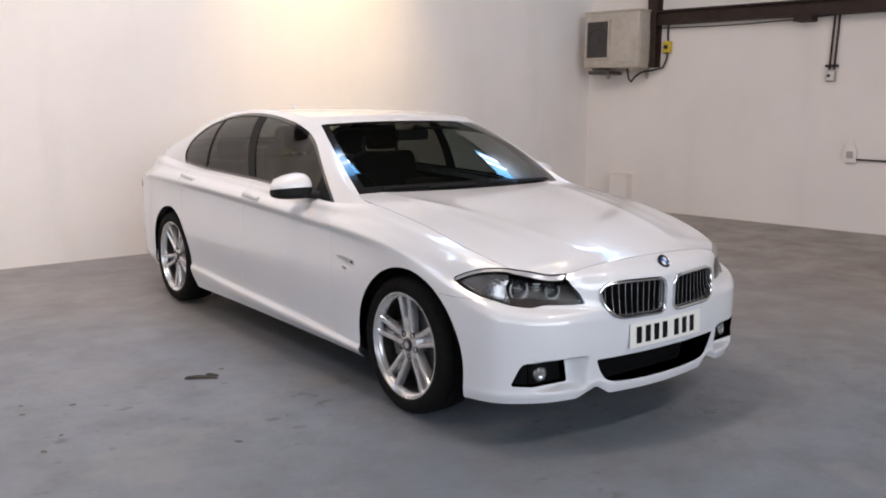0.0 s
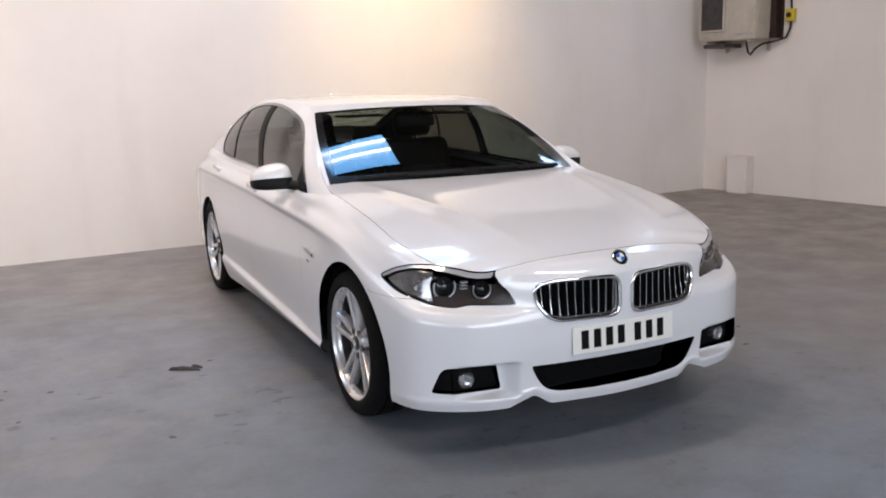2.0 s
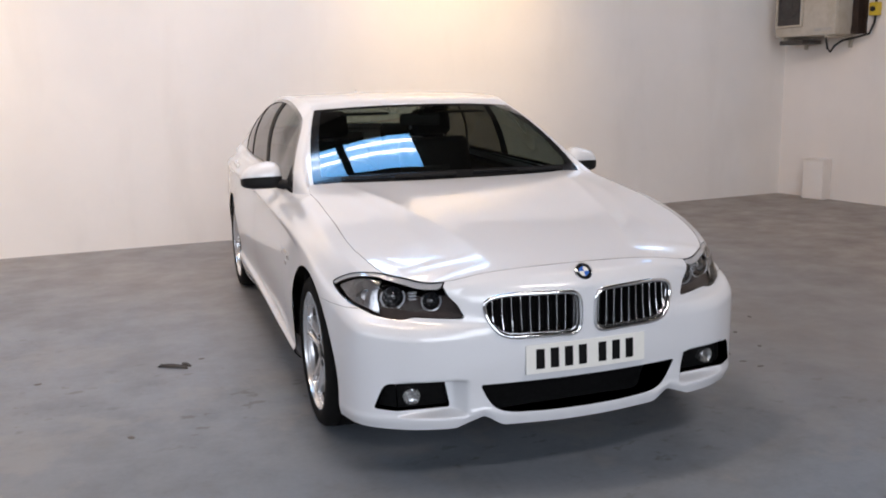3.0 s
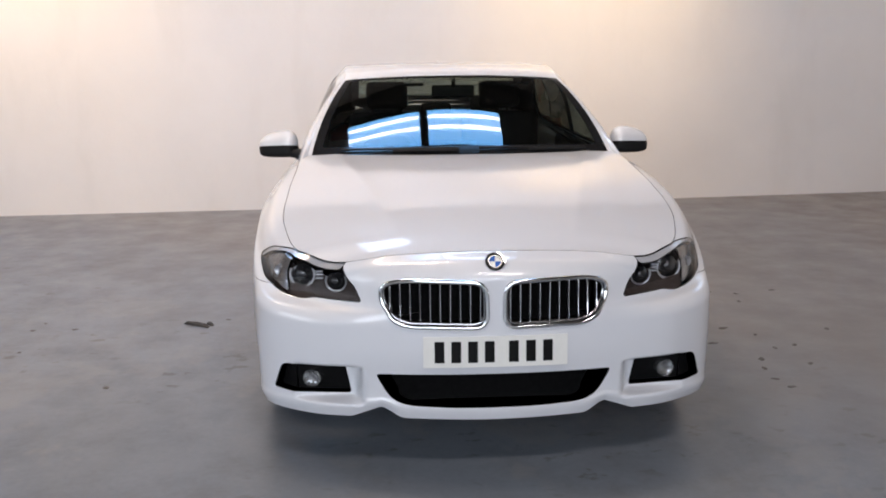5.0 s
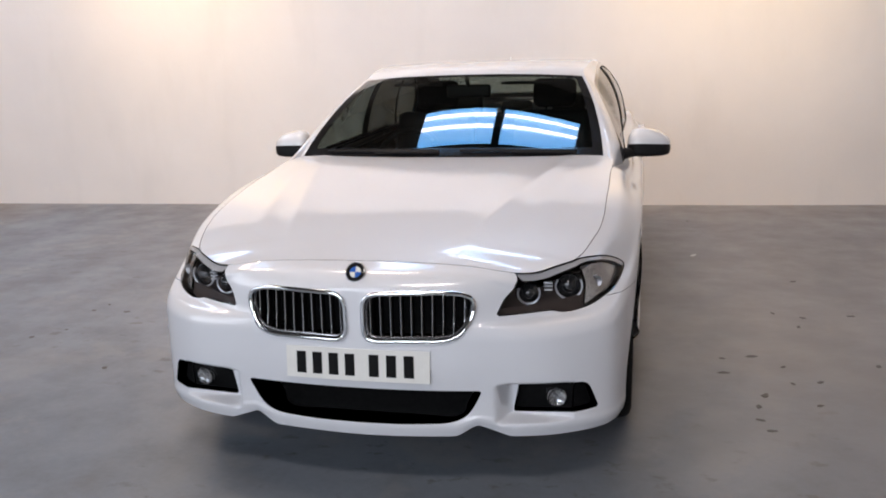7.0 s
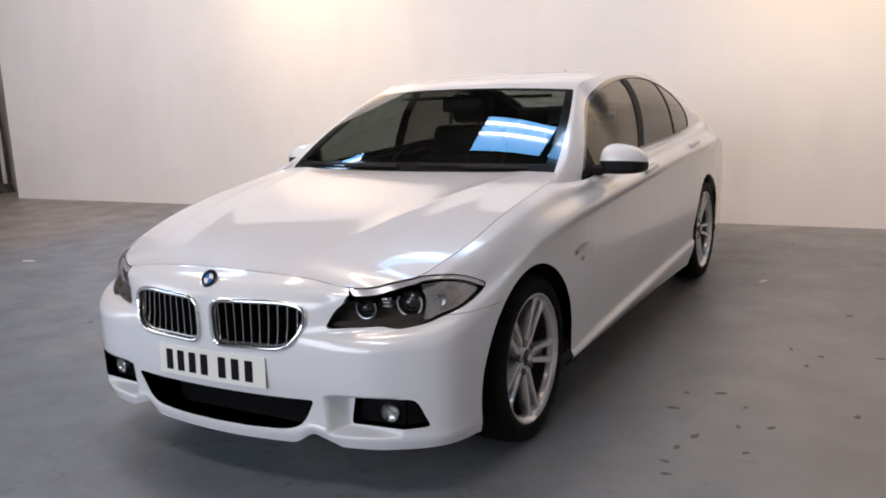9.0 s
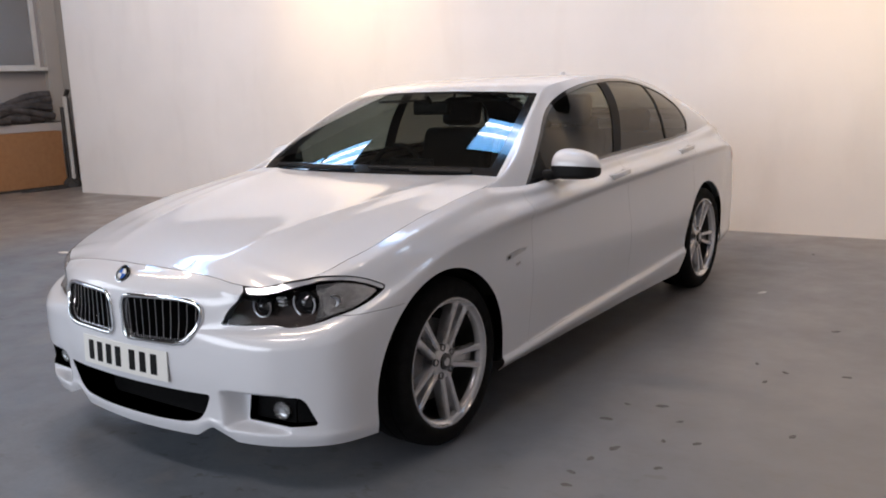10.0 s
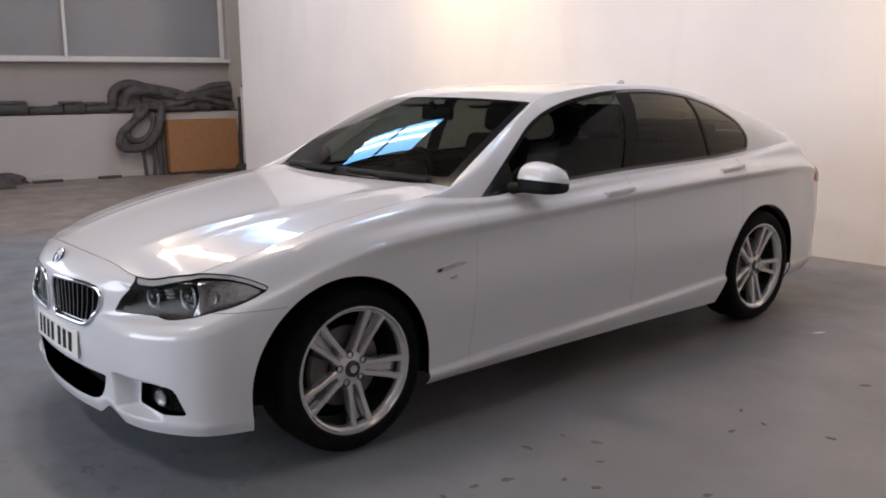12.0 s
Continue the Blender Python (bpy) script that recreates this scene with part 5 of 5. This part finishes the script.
seat(0.37, 1.86)
seat(-0.37, 1.80)
bench = box((-0.66, 2.32, 0.42), (0.66, 2.85, 0.60), 0.06, segments=3)
part("rear_bench", bench, LEATHER, car, smooth=True)
part("rear_backrest", box((-0.66, -0.07, 0), (0.66, 0.07, 0.55), 0.05, segments=3), LEATHER, car, smooth=True, at=pose(0, 2.80, 0.52, -22, 0, 0))
for x in (-0.38, 0.0, 0.38):
    part("rear_head_rest", box((x - 0.12, -0.04, 0), (x + 0.12, 0.045, 0.15 if x else 0.10), 0.035, segments=3), LEATHER, car, smooth=True, at=pose(0, 3.0, 1.045, -14, 0, 0))
part("parcel_shelf", box((-0.70, 2.96, 0.985), (0.70, 3.52, 1.03), 0.015), LEATHER, car)
liner, _ = split(top, np.maximum(np.abs(top.uv[:, 0] - 5.05) - 2.0, np.abs(top.uv[:, 1]) - 0.97))
sheet_part("headlining", moved(liner, 0.025), LINING, car)
both("pillar_lining", moved(pillar, 0.02), LINING, car)
mirror = box((-0.12, -0.018, -0.035), (0.12, 0.018, 0.035), 0.015, segments=3)
tube([(0, -0.01, 0.03), (0, -0.05, 0.065)], 0.012, 8, mirror)
part("inner_mirror", mirror, TRIM_BLACK, car, smooth=True, at=pose(0, 1.17, 1.29, 0, 0, 0))
for side in (1, -1):
    part("sun_visor", box((side * 0.30 - 0.14, 1.255, 1.318), (side * 0.30 + 0.14, 1.37, 1.332), 0.005), LINING, car)

# ---- things on the right-hand wall (x is out from the wall, negative into the hall; y runs along it) ----
def along(y):
    """Distance along the right wall, from its corner, of a world y."""
    return (y - 5.43) / math.cos(radians(8.2))


def air_unit():
    root = thing("air_conditioner", "old stained cream air conditioner unit hung high on the wall", "air conditioner", RIGHT @ pose(-0.05, along(4.97), 1.965))
    part("unit_body", box((-0.40, -0.44, 0), (0, 0.42, 0.745), 0.022, segments=3), CREAM, root, "stained cream casing", smooth=True)
    part("fan_grille", box((-0.416, 0.03, 0.14), (-0.398, 0.37, 0.62), 0.006), DARK_MESH, root, "dark square fan grille")
    for k in range(9):
        part("grille_bar", box((-0.422, 0.035, 0.165 + k * 0.053), (-0.414, 0.365, 0.171 + k * 0.053)), DARK_MESH, root)
    fan = [(-0.420, 0.20 + 0.15 * math.cos(q), 0.38 + 0.15 * math.sin(q)) for q in np.linspace(0, math.tau, 28, endpoint=False)]
    part("fan_ring", tube(fan, 0.010, 6, closed=True), PIPE_DARK, root, "grimy fan ring", smooth=True)
    part("fan_hub", lathe([(0.0, 0.055), (0.012, 0.050), (0.014, 0.0)], 20), PIPE_DARK, root, at=pose(-0.416, 0.20, 0.38, 0, 0, 180))
    frame = bmesh.new()
    for lo, hi in (((-0.428, 0.005, 0.115), (-0.398, 0.03, 0.645)), ((-0.428, 0.37, 0.115), (-0.398, 0.395, 0.645)), ((-0.428, 0.03, 0.115), (-0.398, 0.37, 0.14)), ((-0.428, 0.03, 0.62), (-0.398, 0.37, 0.645))):
        box(lo, hi, 0.004, frame)
    part("grille_frame", frame, CREAM, root)
    part("side_panel", box((-0.36, -0.448, 0.08), (-0.05, -0.438, 0.50), 0.004), CREAM, root)
    part("lid", box((-0.412, -0.450, 0.735), (0.0, 0.432, 0.765), 0.01), CREAM, root)
    part("name_plate", box((-0.404, -0.40, 0.05), (-0.398, -0.16, 0.085)), GREY_BOX, root)
    for y in (-0.33, 0.30):
        arm = box((-0.40, y - 0.016, -0.030), (0.048, y + 0.016, -0.001), 0.003)
        box((0.012, y - 0.016, -0.14), (0.048, y + 0.016, -0.030), 0.003, arm)
        part("bracket", arm, CREAM, root)
    part("drip_tray", box((-0.38, 0.02, -0.085), (-0.04, 0.36, -0.035), 0.012), DARK_MESH, root)


air_unit()


def steel_beam():
    root = thing("steel_beam", "long brown steel beam fixed along the white wall", "beam", RIGHT @ pose(-0.005, 0, 0))
    web = box((-0.10, along(-4.0), 2.555), (-0.02, along(4.60), 2.695))
    part("web", web, STEEL, root)
    for z in (2.53, 2.695):
        part("flange", box((-0.17, along(-4.0), z), (0.0, along(4.60), z + 0.022), 0.003), STEEL, root)
    for y in (2.50, -0.6):
        part("cleat", box((-0.19, along(y + 0.10), 2.47), (0.0, along(y - 0.10), 2.53), 0.005), STEEL, root)


steel_beam()
post = thing("steel_post", "upright brown steel channel beside the air unit", "post", RIGHT @ pose(-0.002, along(4.515), 1.975))
part("channel", box((-0.16, -0.03, 0), (-0.03, 0.03, 1.9), 0.004), STEEL, post)
for x in (-0.175, -0.03):
    part("channel_lip", box((x, -0.065, 0), (x + 0.015 if x < -0.1 else 0, 0.065, 1.9), 0.003), STEEL, post)


def isolator():
    root = thing("isolator_switch", "small yellow isolator switch box with black cables", "switch", RIGHT @ pose(-0.002, along(4.335), 2.24))
    part("switch_box", box((-0.08, -0.055, -0.075), (0, 0.055, 0.075), 0.01), YELLOW, root, "yellow box")
    part("switch_knob", lathe([(0.0, 0.03), (0.02, 0.028), (0.02, 0.0)], 16), CABLE, root, at=pose(-0.08, 0.0, 0.0, 0, 0, 180))
    part("upper_cable", tube([(-0.03, 0.0, 0.07), (-0.03, 0.01, 0.18), (-0.03, 0.0, 0.30)], 0.013, 8), CABLE, root)
    part("lower_cable", tube([(-0.03, 0.0, -0.07), (-0.03, 0.01, -0.16), (-0.05, 0.05, -0.27), (-0.10, 0.18, -0.305), (-0.15, 0.32, -0.33), (-0.18, 0.40, -0.39), (-0.19, 0.45, -0.46), (-0.19, 0.49, -0.42), (-0.19, 0.51, -0.34), (-0.19, 0.52, -0.27)], 0.013, 8), CABLE, root)


isolator()
cable = thing("thin_cable", "thin black cable strung under the steel beam", "cable", RIGHT)
part("run", tube([(-0.02, along(4.55 - 2.35 * t), 2.50 + 0.03 * t - 0.03 * math.sin(math.pi * t)) for t in np.linspace(0, 1, 14)], 0.006, 6), CABLE, cable)


def socket_box():
    root = thing("socket_box", "grey wall socket box under two dark conduits", "socket", RIGHT @ pose(-0.002, along(2.175), 1.83))
    part("box_body", box((-0.06, -0.052, -0.066), (0, 0.052, 0.066), 0.010), GREY_BOX, root)
    part("box_face", box((-0.068, -0.040, -0.052), (-0.059, 0.040, 0.052), 0.004), OFFWHITE, root)
    part("socket_hole", box((-0.072, 0.000, -0.015), (-0.067, 0.030, 0.018)), CABLE, root)
    for y in (-0.027, 0.027):
        part("conduit", tube([(-0.03, y, 0.07), (-0.03, y - 0.01, 0.40), (-0.03, y - 0.02, 0.72)], 0.013, 8), STEEL, root)
    part("conduit_clip", box((-0.06, -0.07, 0.10), (0, 0.07, 0.13), 0.004), CABLE, root)


socket_box()


def wall_hook():
    root = thing("cable_holder", "white wall holder with a black cable led along the wall", "holder", RIGHT @ pose(-0.002, along(1.885), 0.935))
    part("holder_body", slab([(-0.075, -0.11), (0.075, -0.11), (0.075, 0.02), (0.02, 0.16), (-0.02, 0.16), (-0.075, 0.02)], -0.05, 0, "x"), WALL_RIGHT, root)
    part("holder_clip", box((-0.065, -0.04, -0.06), (-0.05, 0.035, 0.02), 0.006), GREY_BOX, root)
    part("led_cable", tube([(-0.03, -0.07, -0.075), (-0.03, -0.6, -0.078), (-0.03, -3.6, -0.07)], 0.011, 6), CABLE, root)


wall_hook()
boxing = thing("pipe_boxing", "low white boxing at the foot of the wall", "boxing", RIGHT @ pose(-0.002, along(4.96), 0))
part("boxing_body", box((-0.16, -0.16, 0), (0, 0.14, 0.485), 0.012), WALL_RIGHT, boxing)
part("boxing_cap", box((-0.168, -0.168, 0.485), (0, 0.148, 0.498), 0.005), WALL_RIGHT, boxing)

# ---- things along the left-hand wall ----
def ribbed(points, radius, sides=10, rib=0.035):
    """A ribbed hose along a smooth line."""
    p = np.array(points, float)
    keys = np.concatenate([[0], np.cumsum(np.linalg.norm(np.diff(p, axis=0), axis=1))])
    n = max(8, int(keys[-1] / rib))
    at = np.linspace(0, keys[-1], n)
    line = np.stack([flow(keys, p[:, k], at) for k in range(3)], 1)
    return tube([tuple(v) for v in line], [radius * (1.0 if i % 2 else 0.9) for i in range(n)], sides)


def hose_pile():
    """Hoses in a heap on the ledge: a thick fold at one end that fans out into strands at the other."""
    hoses = [
        ([(0.07, -1.66, 1.08), (0.08, -1.62, 1.36), (0.08, -1.42, 1.46), (0.09, -1.10, 1.40), (0.12, -0.62, 1.30), (0.14, -0.20, 1.14), (0.12, 0.16, 1.09)], 0.080),
        ([(0.14, -1.50, 1.09), (0.16, -1.46, 1.30), (0.14, -1.20, 1.36), (0.13, -0.80, 1.30), (0.14, -0.42, 1.12), (0.16, -0.10, 1.08)], 0.080),
        ([(0.10, -1.35, 1.09), (0.12, -0.95, 1.12), (0.10, -0.55, 1.20), (0.10, -0.10, 1.30), (0.10, 0.30, 1.36)], 0.075),
        ([(0.06, -1.20, 1.22), (0.06, -0.75, 1.16), (0.07, -0.35, 1.30), (0.08, 0.00, 1.42), (0.08, 0.30, 1.44)], 0.065),
        ([(0.18, -0.95, 1.10), (0.20, -0.55, 1.16), (0.18, -0.20, 1.28), (0.16, 0.28, 1.24)], 0.060),
        ([(0.20, -0.70, 1.22), (0.22, -0.35, 1.24), (0.20, 0.00, 1.16), (0.18, 0.30, 1.10)], 0.058),
        ([(0.16, -1.62, 1.07), (0.17, -1.20, 1.10), (0.18, -0.80, 1.07), (0.18, -0.40, 1.06)], 0.058),
    ]
    for pts, r in hoses:
        root = thing("flexible_hose", "dusty dark grey hose heaped on the wall ledge", "hose", LEFT, "heaped hoses")
        part("hose", ribbed(pts, r), HOSE, root, smooth=True)
    coil = thing("hose_coil", "looped dusty grey hose hanging from the ledge towards the floor", "hose", LEFT)
    loop = [(0.20, -0.92, 1.14), (0.30, -0.96, 1.02), (0.34, -1.02, 0.80), (0.36, -1.16, 0.56), (0.37, -1.42, 0.44), (0.36, -1.66, 0.50), (0.33, -1.62, 0.68), (0.30, -1.42, 0.86), (0.26, -1.24, 1.00), (0.18, -1.16, 1.10)]
    part("hose", ribbed(loop, 0.068), HOSE, coil, smooth=True)
    inner = [(0.19, -1.30, 1.08), (0.26, -1.38, 0.90), (0.29, -1.52, 0.70), (0.30, -1.46, 0.58), (0.29, -1.24, 0.60), (0.27, -1.10, 0.78), (0.22, -1.08, 1.00)]
    part("inner_loop", ribbed(inner, 0.055), HOSE, coil, smooth=True)
    for y, h, lean in ((-1.27, 0.44, 3), (-1.14, 0.52, -4), (-1.03, 0.60, 2), (-0.96, 0.86, 0)):
        stand = thing("timber_offcut", "dark upright timber offcut leaning below the hoses", "timber", LEFT @ pose(0.33, y, 0.002, lean, -4, 0), "timber offcuts")
        part("offcut", box((-0.022, -0.026, 0.0), (0.022, 0.026, h), 0.004), PIPE_DARK, stand)


hose_pile()


def ledge_pipe(y0, y1, r):
    root = thing("ledge_pipe", "dark dusty pipe length lying on the wall ledge", "pipe", LEFT, "pipes on the ledge")
    part("pipe", tube([(0.09, y0, 1.0 + r), (0.09, y1, 1.0 + r)], r, 12), PIPE_DARK, root, smooth=True)
    part("collar", tube([(0.09, y1 - 0.14, 1.0 + r), (0.09, y1, 1.0 + r)], r + 0.014, 12), PIPE_DARK, root, smooth=True)


for y0, y1, r in ((-5.3, -2.92, 0.095), (-2.90, -2.42, 0.07), (-2.40, -2.10, 0.09), (-2.08, -1.72, 0.075)):
    ledge_pipe(y0, y1, r)
for y, z, s in ((-3.10, 1.19, 0.05), (-2.30, 1.18, 0.04), (-1.95, 1.15, 0.05)):
    root = thing("ledge_rubble", "dark lump of dusty rubbish lying on the ledge pipes", "rubbish", LEFT @ pose(0.09, y, z - 0.012), "rubbish on the ledge")
    lump = slab([(-0.07, -0.16), (0.05, -0.19), (0.08, -0.02), (0.06, 0.15), (-0.04, 0.19), (-0.08, 0.05)], 0, s, "z")
    bmesh.ops.bevel(lump, geom=lump.edges[:], offset=0.016, segments=2, affect="EDGES", profile=0.5)
    part("lump", lump, HOSE, root, smooth=True)
board = thing("chipboard_panel", "orange-brown chipboard box standing against the wall", "box", LEFT @ pose(0.46, -0.33, 0.02))
part("front", box((-0.02, -0.58, 0.02), (0.0, 0.58, 0.86), 0.004), CHIPBOARD, board)
part("top", box((-0.30, -0.58, 0.84), (-0.021, 0.58, 0.86), 0.003), CHIPBOARD, board)
for y in (-0.58, 0.56):
    part("side", box((-0.30, y, 0.02), (-0.021, y + 0.02, 0.838), 0.003), CHIPBOARD, board)
part("plinth", box((-0.28, -0.55, -0.02), (-0.03, 0.55, 0.02)), PIPE_DARK, board)
rail = thing("door_post", "thin white upright post with a dark knob at the wall's end", "post", LEFT @ pose(0.40, 0.39, 0))
part("upright", box((-0.025, -0.030, 0), (0.025, 0.025, 1.40), 0.006), OFFWHITE, rail)
part("knob", tube([(-0.02, 0.03, 1.40), (0.03, 0.05, 1.50)], 0.035, 10), CABLE, rail)
part("edge", box((-0.030, -0.080, 0), (0.015, -0.036, 1.24), 0.004), PIPE_DARK, rail)
part("seal", box((-0.02, 0.028, 0), (0.02, 0.060, 1.38), 0.004), PIPE_DARK, rail)
for x, y, sx, sy, h, name, label in ((0.52, 0.30, 0.16, 0.14, 0.13, "rag_heap", "dark rag heap at the foot of the post"),
                                     (0.60, -0.10, 0.10, 0.40, 0.05, "sweepings", "low dark heap of sweepings before the chipboard box"),
                                     (0.36, -3.30, 0.10, 0.26, 0.16, "rubble_heap", "grey rubble heap at the foot of the wall")):
    rng = random.Random(int(h * 1000))
    lump = bmesh.new()
    bmesh.ops.create_icosphere(lump, subdivisions=3, radius=1.0)
    for v in lump.verts:
        k = 0.8 + 0.4 * rng.random()
        v.co = (v.co.x * sx * k, v.co.y * sy * k, max(0.0, v.co.z) * h * k)
    root = thing(name, label, "heap", LEFT @ pose(x, y, 0.001))
    part("lump", lump, DEBRIS if h < 0.15 else HOSE, root, smooth=True)
for x, y, l, a, z in ((0.42, -2.78, 0.42, 4, 0.0), (0.95, -3.60, 0.60, -3, 0.0), (0.36, -1.85, 0.34, 6, 0.0)):
    root = thing("dark_plank", "short dark plank lying on the floor by the wall", "plank", LEFT @ pose(x, y, z, 0, 0, a), "dark planks")
    part("plank", box((-0.05, -l / 2, 0.001), (0.05, l / 2, 0.04), 0.004), PIPE_DARK, root)


def bit(x, y, sx, sy, sz, turn, label, seed, mat):
    """A small flat scrap on the floor, with a ragged outline."""
    rng = random.Random(seed)
    pts = []
    for k in range(11):
        a = k * math.tau / 11
        r = 0.72 + 0.4 * rng.random()
        pts.append((sx * r * math.cos(a), sy * r * math.sin(a)))
    bm = slab(pts, 0.0005, sz, "z")
    for v in bm.verts:
        if v.co.z > 0.001:
            v.co.x, v.co.y = v.co.x * 0.8, v.co.y * 0.8
            v.co.z *= 0.6 + 0.8 * rng.random()
    root = thing("floor_scrap", label, "scrap", pose(x, y, 0, 0, 0, turn), "scraps on the floor")
    part("scrap", bm, mat, root)


bit(-1.475, 1.09, 0.115, 0.026, 0.012, -33, "flat black scrap lying on the painted floor", 3, DEBRIS)
bit(-1.40, 1.10, 0.050, 0.014, 0.008, -60, "flat black scrap lying on the painted floor", 5, DEBRIS)
# dirt trodden flat: dark crumbs and smears, and two pale flakes
CRUMBS = [(1.31, 0.53), (1.59, 0.65), (1.46, 0.27), (1.66, 1.54), (1.81, 1.47), (2.07, 1.54), (1.88, 2.28), (1.76, 1.30), (1.60, 0.43), (1.41, 0.00), (1.44, -0.10), (1.67, 0.19),
          (2.02, 0.72), (1.32, 4.34), (1.32, 0.73), (1.46, 0.78), (1.72, 0.47), (1.42, 0.14), (-2.35, 1.19), (-2.37, 1.06), (-2.14, 1.06), (-2.29, 0.68), (-2.40, 0.53), (-1.68, 0.14), (-1.31, 1.18)]
for k, (x, y) in enumerate(CRUMBS):
    size = 0.7 + 0.6 * random.Random(k).random()
    bit(x, y, (0.024 if x > 0 else 0.017) * size, 0.013 * size, 0.0020, 37 * k, "small dark crumb of dirt trodden onto the painted floor", 20 + k, CRUMB)
for k, (x, y, sx) in enumerate(((-4.64, 1.72, 0.09), (1.30, 2.98, 0.045))):
    bit(x, y, sx, sx * 0.4, 0.0022, 60 * k, "small pale flake lying on the painted floor", 60 + k, OFFWHITE)
